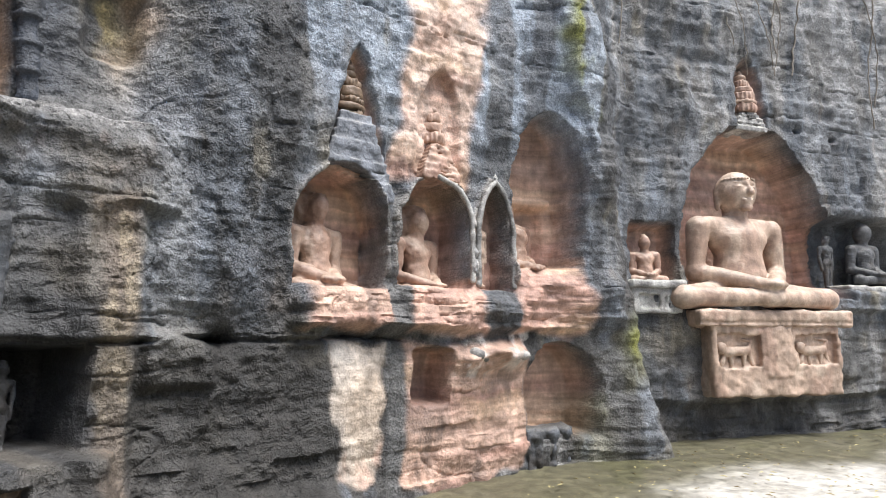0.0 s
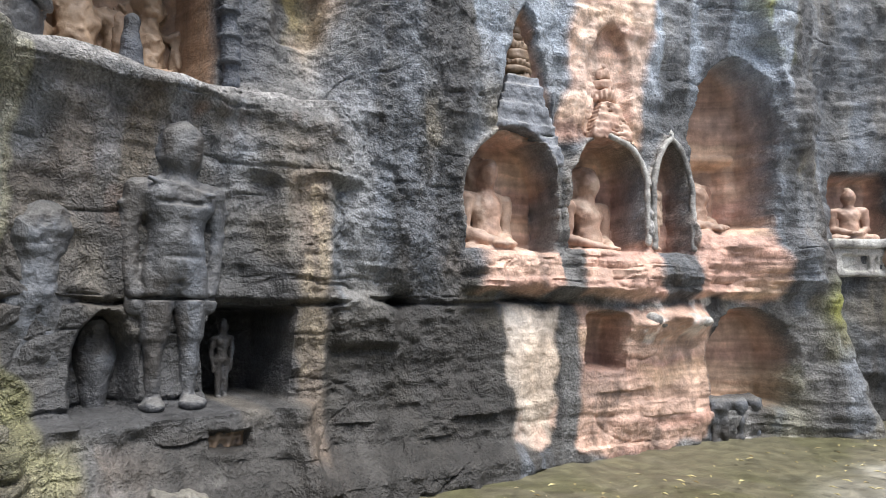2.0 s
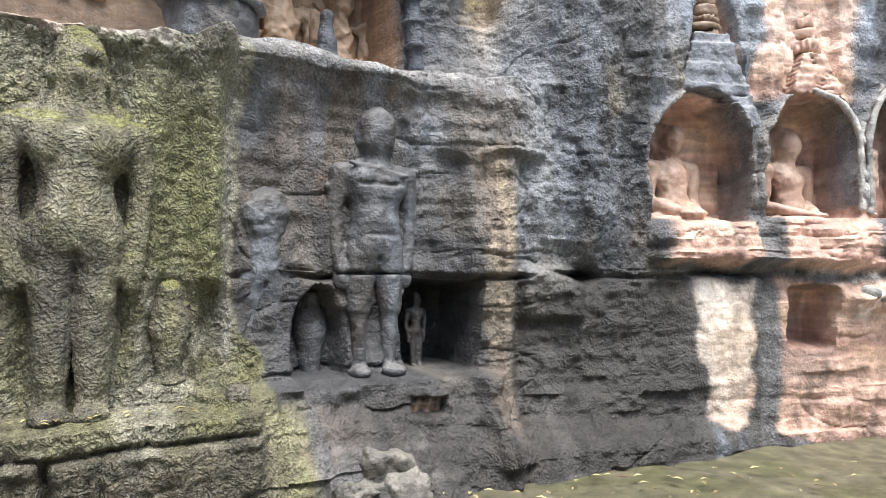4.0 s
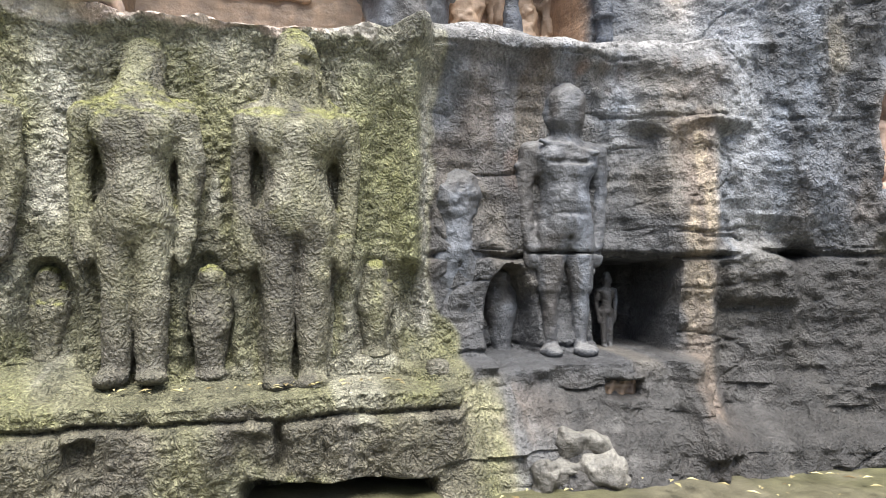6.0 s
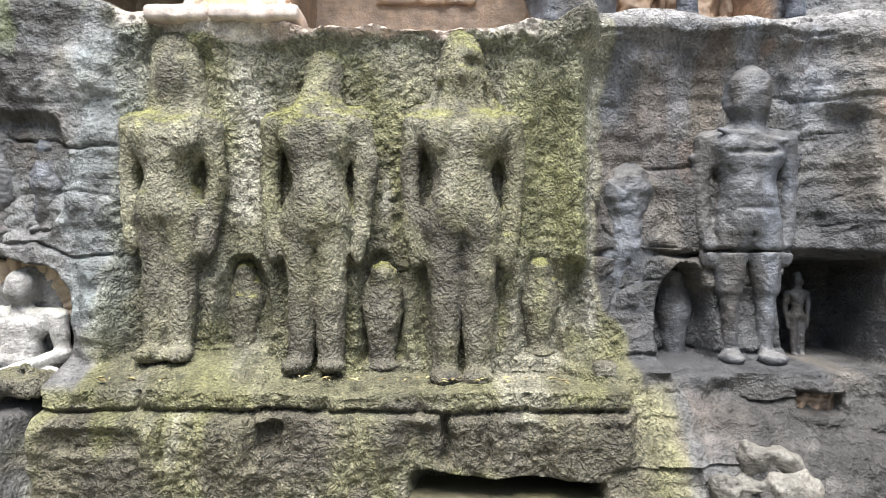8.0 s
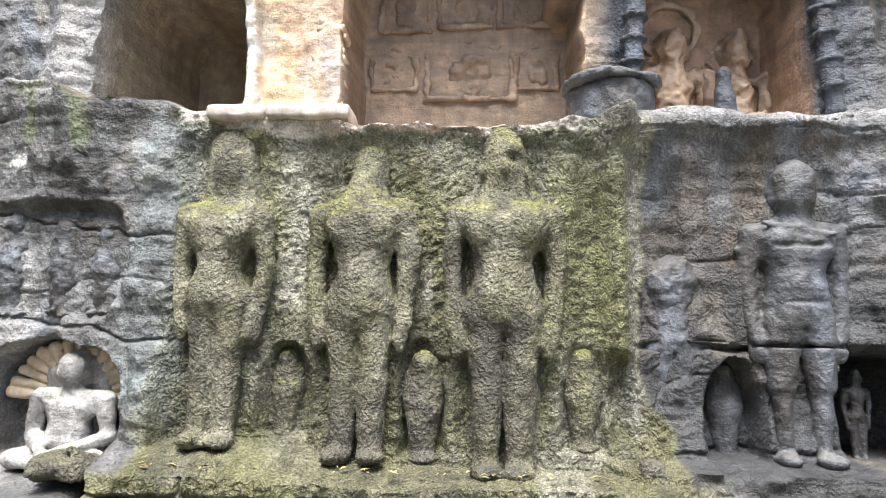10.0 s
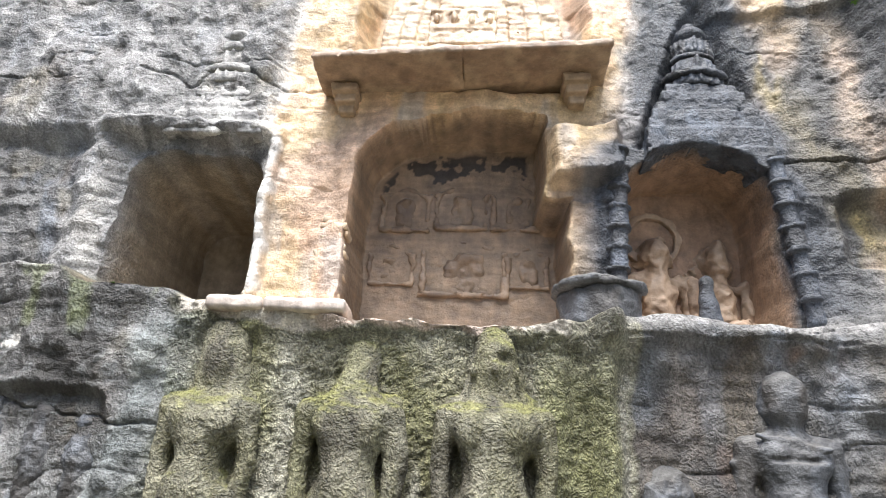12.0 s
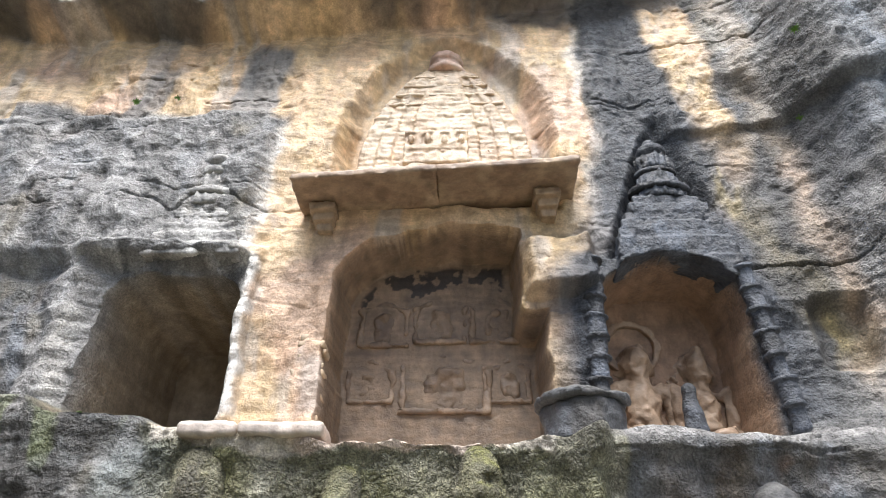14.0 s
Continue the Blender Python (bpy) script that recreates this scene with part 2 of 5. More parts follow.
    H = H + 0.12 * step(cr - 0.04, cr + 0.05, S + 0.08 * fbm(Z * 2, 1.0)) * (1 - step(6.5, 7.2, S)) * step(3.2, 4.2, Z)
    # end wall with the great seated figure
    H = carve(H, o["great_top"], -0.3, 0.08)
    H = carve(H, o["great"], -0.8, 0.07)
    H = carve(H, o["side_a"], -0.45, 0.07)
    H = carve(H, o["side_b"], -0.55, 0.08)
    end = step(7.1, 7.4, S)
    H = H + end * 0.12 * step(2.5, 2.3, Z)
    H = H + end * between(11.0, 14.0, S, 0.1) * 0.18 * step(2.5, 2.4, Z) * step(2.0, 2.1, Z)
    H = H - end * 0.12 * step(0.75, 0.6, Z + 0.05 * fbm(S * 1.2, 0.0))
    for s0, s1, z0, z1 in ((8.92, 9.04, 4.83, 4.94), (10.65, 10.77, 5.12, 5.22), (11.46, 11.58, 5.05, 5.13)):
        H = carve(H, rect(S, Z, s0, s1, z0, z1, 0.01), -0.2, 0.03)
    H = carve(H, rect(S, Z, 11.45, 12.12, 4.1, 5.0, 0.05), -0.07, 0.03)
    # upper storey: caves, tower recess, overhang
    H = carve(H, o["cave_a"], -2.3, 0.06)
    H = carve(H, o["cave_b"], -1.14, 0.06)
    H = carve(H, o["cave_c"], -1.25, 0.07)
    H = carve(H, o["tower"], -0.84, 0.2)
    H = carve(H, o["spire_c"], -0.72, 0.12)
    H = H + 0.10 * hump(o["cave_c"], 0.1, 0.08) * step(3.5, 3.6, Z) * (1 - step(4.9, 5.1, Z))
    H = H + 0.24 * between(-2.62, -1.95, S, 0.06) * between(4.86, 5.5, Z + 0.05 * vnoise(S * 6, Z * 6), 0.07)
    H = H + 0.1 * between(-5.43, -5.31, S, 0.03) * between(3.6, 5.3, Z, 0.06)
    H = H + 0.09 * between(-7.15, -5.3, S, 0.06) * between(5.3, 5.46, Z + 0.05 * vnoise(S * 4, Z * 3), 0.04)
    H = H + 0.14 * np.exp(-(((S + 7.15) / 0.2) ** 2)) * between(3.7, 5.3, Z, 0.2)
    H = carve(H, rect(S, Z, -0.1, 0.32, 4.05, 4.8, 0.12), -0.62, 0.1)
    zo = 9.2 + 0.12 * fbm(S * 0.8, 3.0, 0, 3, 44) + 0.35 * np.maximum(S + 3.4, 0)
    H = H + 0.6 * step(zo, zo + 0.2, Z) * (1 - step(-1.0, 1.0, S))
    step_line = 7.45 + 0.2 * fbm(S * 0.7, 7.0, 0, 4, 45)
    H = H - 0.07 * step(step_line, step_line + 0.05, Z) * (step(-1.6, -1.2, S) * (1 - step(0.8, 2.0, S)) + (1 - step(-5.6, -5.2, S)))
    H = H + (1 - step(-5.6, -5.35, S)) * 0.14 * between(5.3, 7.5, Z, 0.12) * (1 + 0.25 * fbm(S * 2, Z * 2, 0, 3, 46))
    # ledge over the dark spire, rougher rock standing out above and beside it
    zl_ = 7.05 + 0.06 * fbm(S * 1.3, 2.0, 0, 3, 47)
    H = H + 0.08 * between(-1.0, 5.0, S, 0.3) * step(zl_ - 0.02, zl_ + 0.05, Z) * (1 - step(8.5, 9.5, Z))
    H = H + 0.07 * step(-0.1, 0.05, S - 0.12 * (8.9 - Z) + 0.1 * fbm(Z * 1.5, 1.0)) * (1 - step(3.5, 5.5, S)) * step(7.05, 7.15, Z)
    # fine grain; smoother on the inside of the caves
    inside = np.minimum.reduce([o[k] for k in ("cave_a", "cave_b", "cave_c", "shrine_a", "shrine_b", "shrine_c", "shrine_d", "great", "cell_a", "cell_b", "tower")])
    rough = 0.3 + 0.7 * step(-0.12, 0.02, inside)
    rough = rough * (1 - 0.5 * between(-5.4, -1.8, S, 0.1) * step(3.45, 3.6, Z)) * (1 - 0.5 * between(2.0, 4.9, S, 0.1) * step(1.66, 1.5, Z) * step(0.3, 0.5, Z))
    pebbled = np.clip(moss + hump(S, 1.0, 0.9) * 0.9 + 0.35, 0, 1)
    calm = (1 - 0.75 * hump(S, 1.0, 0.9) * step(1.7, 2.3, Z)) * (1 - 0.55 * step(5.0, 5.6, Z) * (1 - step(0, 1, S)))
    H = H + rough * (0.034 * calm * (1 - 0.7 * moss) * strata + 0.024 * (1 - moss) * fbm(S * 7, Z * 6, 0, 3, 71) + 0.022 * moss * fbm(S * 4.5, Z * 1.3, 0, 3, 73) + pebbled * 0.013 * fbm(S * 23, Z * 23, 0, 2, 72))
    knob = 0.55 - cells(S * 25 + 0.8 * fbm(S * 6, Z * 6, 0, 2, 160), Z * 27 + 0.8 * fbm(S * 6, Z * 6, 4, 2, 161), None, 162)
    H = H + rough * knob * (0.016 * moss * (1 - 0.5 * hump(S, -2.4, 0.2)) + 0.018 * (1 - moss) * np.clip(hump(S, 1.0, 1.2) * step(1.65, 2.0, Z) + 0.5 * left, 0, 1))
    def courses(per, wide, seed):
        row = np.floor(Z * per + 0.35 * fbm(S * 0.7, Z * 0.4, 0, 2, seed))
        return vnoise(S * wide + 17.3 * row, row * 0.77, 0, seed + 1), lattice(np.floor(S * wide * 0.8 + 0.37 * row), row, row * 0, seed + 2)
    c1, c2 = courses(7.0, 1.6, 150)
    zone = np.clip(0.6 * between(-2.1, 2.6, S, 0.15) * (1 - step(0.6, 0.8, Z)) + 0.22 * between(0.3, 2.9, S, 0.1) * (1 - step(1.5, 1.62, Z)) + 0.7 * between(3.0, 6.0, S, 0.2) * (1 - step(0.75, 0.95, Z)) + 0.45 * between(1.8, 6.2, S, 0.1) * between(1.66, 2.3, Z, 0.05) + 0.5 * step(7.2, 7.5, S) * (1 - step(0.7, 0.8, Z)) + 0.3 * step(7.2, 7.5, S), 0, 1)
    H = H + rough * zone * (0.05 * c1 + 0.03 * c2)
    for per, amp, sd in ((1.15, 0.04, 83), (2.1, 0.022, 84)):
        u = Z * per + 0.3 * fbm(S * 0.5, Z * 0.3, 0, 3, sd) + 0.04 * fbm(S * 5, Z * 2, 0, 3, sd + 9)
        line = np.abs(u - np.round(u)) / per
        H = H - rough * (1 - 0.8 * moss) * amp * (1 - step(0.0, 0.022, line)) * step(0.2, 0.5, vnoise(S * 0.8, np.round(u) * 3.7, 3, sd + 4))
    blocks = np.abs(vnoise(S * 1.3, Z * 2.6, 0, 81))
    H = H - rough * 0.025 * (1 - step(0.0, 0.035, blocks)) * step(0.1, 0.3, vnoise(S * 0.6, Z * 0.6, 0, 82))
    return H


# ---- stone colours (albedo) ----
GREY, DARK, PALE = (0.152, 0.150, 0.147), (0.052, 0.049, 0.046), (0.37, 0.36, 0.35)
BLUE = (0.175, 0.195, 0.225)
PINK, ROSE, CREAM, OCHRE = (0.50, 0.335, 0.26), (0.40, 0.235, 0.185), (0.55, 0.40, 0.245), (0.45, 0.325, 0.17)
BROWN, RUST, OLIVE, MOSS, WHITE = (0.19, 0.145, 0.11), (0.26, 0.14, 0.085), (0.25, 0.24, 0.135), (0.17, 0.20, 0.06), (0.63, 0.61, 0.58)


def mixc(C, colour, k):
    k = np.clip(k, 0, 1)[..., None]
    return C * (1 - k) + np.array(colour) * k


def pigment(S, Z):
    """The stone's colour at (s, z), and how mossy it is."""
    o = openings(S, Z)
    W, V = wobble(S, Z, 0.10, 2.0, 90)
    n1, n2, n3 = fbm(S * 1.2, Z * 0.7, 0, 4, 91), fbm(S * 4, Z * 1.2, 0, 4, 92), fbm(S * 9, Z * 9, 0, 3, 93)
    streak = fbm(S * 3.2, Z * 0.22, 0, 4, 94)
    C = np.ones(S.shape + (3,)) * np.array(GREY)
    C = mixc(C, DARK, 0.85 * step(-0.15, 0.5, n1))
    C = mixc(C, BLUE, 0.7 * step(0.15, 0.8, n2))
    C = mixc(C, BROWN, 0.3 * step(0.3, 0.9, fbm(S * 2, Z * 2, 3, 4, 95)))
    C = mixc(C, PALE, 0.6 * step(0.3, 0.8, streak))
    C = mixc(C, (0.30, 0.26, 0.18), 0.4 * step(0.4, 0.8, fbm(S * 1.6, Z * 1.2, 12, 4, 132)))
    C = mixc(C, (0.135, 0.158, 0.19), 0.5 * step(0.2, 0.9, W) * step(1.5, 2.0, V) * step(-0.7, 0.1, n2))
    C = mixc(C, (0.045, 0.045, 0.047), 0.6 * step(0.2, 0.9, W) * step(0.25, 0.6, -streak + 0.3 * n2))
    # warm fresh stone of the upper storey
    warm = between(-5.42, -2.2 + 0.46 * step(5.1, 5.5, Z), W, 0.06) * step(3.4, 3.5, Z)
    warm = np.maximum(warm, (1 - step(-5.4, -5.2, W)) * step(7.3, 7.55, V + 0.35 * (S + 5.6) * (S > -9) * 0.35))
    warm = np.maximum(warm, between(-0.72, -0.16, W + 0.06 * (V - 7.5), 0.07) * step(6.6, 7.2, V))
    warm = np.maximum(warm, 0.75 * between(-0.42, -0.12, W - 0.25 * (V - 6.6), 0.1) * between(5.6, 7.0, V, 0.2))
    warm = np.maximum(warm, 0.6 * between(0.15, 0.32, W + 0.04 * (V - 4.5), 0.12) * step(3.6, 4.4, V))
    C = mixc(C, CREAM, warm)
    C = mixc(C, (0.52, 0.33, 0.19), warm * 0.45 * step(-0.1, 0.5, fbm(S * 1.3, Z * 2.4, 17, 4, 139)))
    C = mixc(C, OCHRE, warm * 0.6 * step(0.0, 0.7, n2))
    C = mixc(C, PINK, warm * 0.6 * step(0.1, 0.7, fbm(S * 0.9, Z * 0.8, 8, 4, 96)))
    C = mixc(C, PALE, warm * 0.5 * step(0.35, 0.8, fbm(S * 3, Z * 1.0, 2, 4, 97)))
    C = mixc(C, WHITE, 0.8 * hump(W, -5.43, 0.07) * step(3.6, 3.8, Z) * (1 - step(6.8, 7.6, Z)))
    C = mixc(C, WHITE, 0.55 * hump(W, -1.76, 0.07) * step(5.2, 5.6, Z) * step(-0.5, 0.2, n2))
    C = mixc(C, GREY, 0.9 * between(-6.1, -5.5, W - 0.1 * (V - 8.3), 0.06) * step(7.2, 7.4, V) * (1 - step(8.75, 9.0, V)))
    C = mixc(C, (0.12, 0.115, 0.11), 0.8 * between(-7.25, -6.8, W - 0.35 * (V - 8.6), 0.06) * step(7.2, 7.4, V) * (1 - step(8.4, 8.7, V)))
    # pink stone round and over the shrines
    pink = between(2.92, 3.98, W - 0.12 * (V - 4.0), 0.08) * step(3.3, 3.5, V)
    pink = np.maximum(pink, between(1.8, 2.76, W, 0.08) * between(1.74, 2.3, V, 0.05))
    pink = np.maximum(pink, between(3.0, 4.1, W, 0.06) * between(1.68, 2.3, V, 0.05))
    pink = np.maximum(pink, between(4.62, 5.7, W, 0.08) * between(1.66, 2.6, V, 0.05))
    pink = np.maximum(pink, between(2.98, 4.85, W, 0.06) * between(0.05, 1.58, V, 0.05))
    for k in ("shrine_a", "shrine_b", "shrine_c", "shrine_d", "cell_a", "cell_b", "spire_a", "spire_b", "great", "great_top", "side_a"):
        pink = np.maximum(pink, 1 - step(-0.05, 0.0, o[k]))
    C = mixc(C, PINK, pink)
    C = mixc(C, ROSE, pink * 0.8 * step(-0.1, 0.6, vnoise(S * 0.6, Z * 6 + 0.5 * n1, 0, 98)))
    C = mixc(C, CREAM, pink * 0.4 * step(0.0, 0.7, vnoise(S * 0.7, Z * 4 + 0.6 * n1, 0, 141)))
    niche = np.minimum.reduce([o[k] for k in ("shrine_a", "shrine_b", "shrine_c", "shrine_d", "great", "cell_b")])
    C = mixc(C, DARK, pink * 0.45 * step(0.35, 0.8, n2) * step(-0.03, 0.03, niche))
    C = mixc(C, (0.66, 0.50, 0.41), 0.65 * between(2.92, 4.0, W - 0.12 * (V - 4.0), 0.08) * step(3.5, 3.9, V) * step(-0.6, 0.2, n2) * step(-0.05, 0.02, o["shrine_b"]))
    for k in ("shrine_a", "shrine_b", "shrine_d", "great", "cell_b"):
        C = mixc(C, RUST, 0.5 * (1 - step(-0.1, -0.02, o[k])) * step(0.0, 0.6, vnoise(S * 0.8, Z * 9 + 0.8 * n1, 0, 99)))
    # bright pale worn patch on the lower face
    patch = between(2.05 + 0.12 * (1.6 - V) , 2.78 - 0.12 * (1.6 - V), W, 0.04) * between(0.25, 1.6, V, 0.04)
    C = mixc(C, (0.52, 0.42, 0.335), patch * (0.55 + 0.45 * step(0.3, 0.9, V)))
    C = mixc(C, WHITE, patch * 0.3 * (hump(W, 2.15, 0.15) + hump(V, 1.5, 0.15)))
    C = mixc(C, PINK, patch * 0.7 * step(0.0, 0.5, n2) * step(1.1, 0.7, V))
    C = mixc(C, GREY, 0.9 * between(2.76, 2.98, W, 0.04) * (1 - step(3.2, 3.5, V)))
    C = mixc(C, WHITE, 0.6 * step(0.1, 0.6, n3 + n2) * between(3.6, 5.0, W, 0.1) * between(1.25, 1.66, V, 0.05))
    # pillar
    pil = between(-0.12, 0.3, W, 0.07) * between(0.3, 2.72, V, 0.05)
    C = mixc(C, BROWN, 0.8 * pil)
    C = mixc(C, (0.50, 0.41, 0.29), 0.75 * pil * step(1.0, 1.6, V + 0.4 * n2) * step(-0.05, 0.6, n2 + 0.5 * hump(W, 0.1, 0.12) * step(1.5, 2.0, V)))
    # grey niche: brown and rust stains, darker beside the pillar and in the cell
    g = between(-2.1, 0.0, S, 0.1) * between(0.7, 3.2, Z, 0.1)
    C = mixc(C, BROWN, g * 0.55 * step(-0.2, 0.6, n1))
    C = mixc(C, BLUE, g * 0.5 * hump(W, -1.98, 0.15) * step(2.4, 2.7, V))
    C = mixc(C, RUST, g * 0.5 * step(0.5, 0.9, fbm(S * 3.5, Z * 2.2, 6, 3, 101)))
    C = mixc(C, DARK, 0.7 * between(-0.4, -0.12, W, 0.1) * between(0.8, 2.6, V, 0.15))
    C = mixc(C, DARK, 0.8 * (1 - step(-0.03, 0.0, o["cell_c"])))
    C = mixc(C, BROWN, 0.6 * between(-2.0, 0.6, W, 0.2) * (1 - step(0.55, 0.7, V)) * step(-0.3, 0.4, n2))
    C = mixc(C, WHITE, 0.7 * between(-1.5, -0.7, W, 0.1) * between(0.0, 0.5, V, 0.05) * step(0.25, 0.6, n1 + 0.5 * n3))
    # damp dark rock low on the face
    C = mixc(C, (0.046, 0.043, 0.040), 0.9 * between(-2.0, 2.0, W, 0.3) * (1 - step(1.5, 1.75, V)) * (1 - 0.6 * pil) * step(-1.0, -0.1, n1))
    # the grey niche darkens towards its bottom
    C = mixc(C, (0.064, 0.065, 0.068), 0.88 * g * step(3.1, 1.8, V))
    C = mixc(C, (0.19, 0.165, 0.13), 0.45 * g * step(0.1, 0.6, fbm(S * 2.2, Z * 1.4, 15, 3, 134)))
    C = mixc(C, (0.20, 0.22, 0.255), 0.4 * g * step(2.2, 2.7, V) * step(-0.5, 0.3, n2))
    # moss panel
    m = between(-5.75, -2.08 + 0.2 * step(1.4, 0.7, Z), W, 0.05) * (1 - step(3.38, 3.46, Z))
    m = np.maximum(m, 0.9 * between(-6.05, -1.7, W, 0.1) * (1 - step(0.62, 0.72, Z)))
    C = mixc(C, (0.50, 0.36, 0.29), 0.8 * step(0.9, 1.6, W + 0.3 * (V - 8.5)) * step(8.0, 8.6, V) * (1 - step(3.0, 4.0, W)))
    C = mixc(C, OLIVE, 0.95 * m)
    C = mixc(C, (0.078, 0.073, 0.056), 0.45 * m * step(0.0, 0.7, fbm(S * 2.2, Z * 0.9, 9, 4, 102)))
    C = mixc(C, (0.36, 0.345, 0.265), 0.75 * m * step(-0.5, 0.3, fbm(S * 6, Z * 6, 3, 2, 130)) * 1.0 * step(0.05, 0.6, fbm(S * 3.0, Z * 1.0, 1, 4, 103)))
    C = mixc(C, (0.23, 0.23, 0.09), 0.5 * m * step(0.1, 0.55, fbm(S * 2.6, Z * 2.0, 4, 4, 104)))
    C = mixc(C, (0.45, 0.435, 0.35), 0.95 * m * (hump(W, -3.68, 0.14) + hump(W, -4.74, 0.16) + 0.7 * hump(W, -2.78, 0.06)) * between(1.8, 3.15, V, 0.15) * step(-0.7, 0.1, n2))
    # darker between the figures, in and beside the small hollows
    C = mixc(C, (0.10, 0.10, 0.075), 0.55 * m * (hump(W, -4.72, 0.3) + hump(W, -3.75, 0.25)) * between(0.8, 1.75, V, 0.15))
    C = mixc(C, (0.24, 0.28, 0.28), 0.5 * between(-6.05, -5.6, W, 0.1) * between(1.0, 3.3, V, 0.2))
    C = mixc(C, (0.27, 0.275, 0.13), 0.6 * m * between(-2.75, -2.15, W, 0.08) * between(1.5, 3.1, V, 0.2))
    C = mixc(C, (0.50, 0.48, 0.41), 0.8 * m * hump(W, -2.14, 0.06) * step(0.8, 1.2, V))
    # dark recess above the heads, painted in as smudges below the lip
    C = mixc(C, (0.10, 0.09, 0.07), 0.25 * m * step(2.95, 3.1, V) * step(0.1, 0.5, n2))
    C = mixc(C, WHITE, 0.9 * between(-5.43, -5.31, W, 0.03) * between(3.6, 5.3, V, 0.05))
    C = mixc(C, (0.46, 0.44, 0.41), 0.85 * hump(W, -7.0, 0.13) * between(3.7, 5.3, V, 0.1) * step(-0.4, 0.2, n2))
    # left grey face: black wet rock, white droppings
    C = mixc(C, DARK, 0.75 * (1 - step(-5.8, -5.6, W)) * between(1.6, 3.7, V, 0.2) * step(-0.4, 0.4, n1))
    C = mixc(C, (0.25, 0.26, 0.26), 0.4 * (1 - step(-5.75, -5.6, W)) * between(1.55, 3.5, V, 0.1) * step(0.0, 0.5, fbm(S * 9, Z * 9, 2, 3, 137)))
    C = mixc(C, WHITE, 0.9 * step(0.0, 0.3, 0.5 - np.hypot((S + 7.0) / 0.16, (Z - 2.95) / 0.2) + 0.5 * n3))
    C = mixc(C, MOSS, 0.5 * (1 - step(-5.9, -5.6, W)) * between(3.1, 3.7, V, 0.1) * step(0.1, 0.5, n2))
    # caves: part of the shade inside them is painted into these browns
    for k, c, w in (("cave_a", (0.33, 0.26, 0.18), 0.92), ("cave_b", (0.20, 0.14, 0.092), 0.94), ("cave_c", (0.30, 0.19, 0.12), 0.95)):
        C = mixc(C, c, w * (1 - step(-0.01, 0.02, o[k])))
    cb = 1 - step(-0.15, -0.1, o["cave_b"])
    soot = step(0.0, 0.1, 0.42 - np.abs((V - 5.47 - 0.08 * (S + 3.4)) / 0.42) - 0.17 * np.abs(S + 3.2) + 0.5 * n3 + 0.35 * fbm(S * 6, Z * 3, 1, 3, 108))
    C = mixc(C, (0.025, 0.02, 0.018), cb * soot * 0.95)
    # dark crust round the right hand cave and its spire
    crust = (1 - step(0.1, 0.5, np.minimum(o["spire_c"], np.abs(o["cave_c"] - 0.15)))) * step(0.0, 0.03, o["cave_c"])
    C = mixc(C, (0.056, 0.064, 0.08), 0.9 * crust * step(3.5, 3.7, Z))
    C = mixc(C, (0.062, 0.069, 0.082), 0.9 * between(-1.62, -0.78 + 0.1 * (8.5 - V), W, 0.08) * step(5.3, 5.5, V) * (1 - step(9.3, 9.6, V)))
    C = mixc(C, (0.56, 0.44, 0.2), 0.75 * hump(W + 0.35 * (V - 5.0) - 0.15 * (V - 5.0), -0.08, 0.13) * step(3.9, 4.6, V) * (1 - step(6.8, 7.1, V)) * step(-0.6, 0.1, n2))
    # overhang coloured dark from its lower edge up
    C = mixc(C, DARK, 0.85 * step(9.1, 9.3, Z + 0.2 * n1 - 0.25 * np.maximum(S + 2.0, 0)) * (1 - step(0, 1, S)))
    C = mixc(C, (0.135, 0.132, 0.125), 0.6 * between(-0.1, 6.0, W, 0.15) * step(6.6, 7.2, V))
    C = mixc(C, (0.085, 0.085, 0.088), 0.75 * (1 - step(6.6, 7.2, V)) * between(-0.35, 1.6, W, 0.15) * step(3.5, 4.2, V) * (1 - 0.8 * warm) * step(-0.8, 0.0, n1))
    # moss on the buttress and the crest beside the shrines
    bm_ = 0.95 * np.exp(-((W - 5.5 - 0.35 * (5.35 - V)) / 0.13) ** 2) * between(4.6, 6.3, V, 0.15) * step(-0.35, 0.2, n2)
    bm_ = np.maximum(bm_, 0.8 * np.exp(-(((W - 6.45) / 0.2) ** 2 + ((V - 1.55) / 0.22) ** 2)))
    mossy_crest = bm_
    C = mixc(C, (0.20, 0.19, 0.10), 0.5 * between(5.8, 7.1, W, 0.3) * (1 - step(1.0, 1.8, V)) * step(-0.3, 0.4, n1))
    C = mixc(C, BLUE, 0.6 * between(4.1, 5.4, W, 0.2) * step(4.2, 5.0, V))
    C = mixc(C, PALE, 0.5 * step(7.4, 8.0, S) * step(4.8, 6.0, V + 0.3 * (S - 12)) * step(0.0, 0.5, n1))
    C = mixc(C, DARK, 0.55 * step(7.2, 7.5, S) * (1 - step(0.5, 0.8, V)))
    lip = Z - 0.27 * step(-5.55, -6.1, S) + 0.06 * fbm(S * 1.1, 0, 0, 3, 60)
    ledge = 0.95 * between(-5.7, -2.55, S, 0.05) * between(3.23, 3.56, lip + 0.05 * n2, 0.02)
    C = mixc(C, PALE, 0.7 * between(-2.3, 0.2, S, 0.1) * between(3.3, 3.5, lip, 0.02))
    C = mixc(C, (0.36, 0.35, 0.28), 0.5 * m * step(2.5, 3.1, V) * step(-0.6, 0.2, fbm(S * 3, Z * 3, 6, 3, 131)))
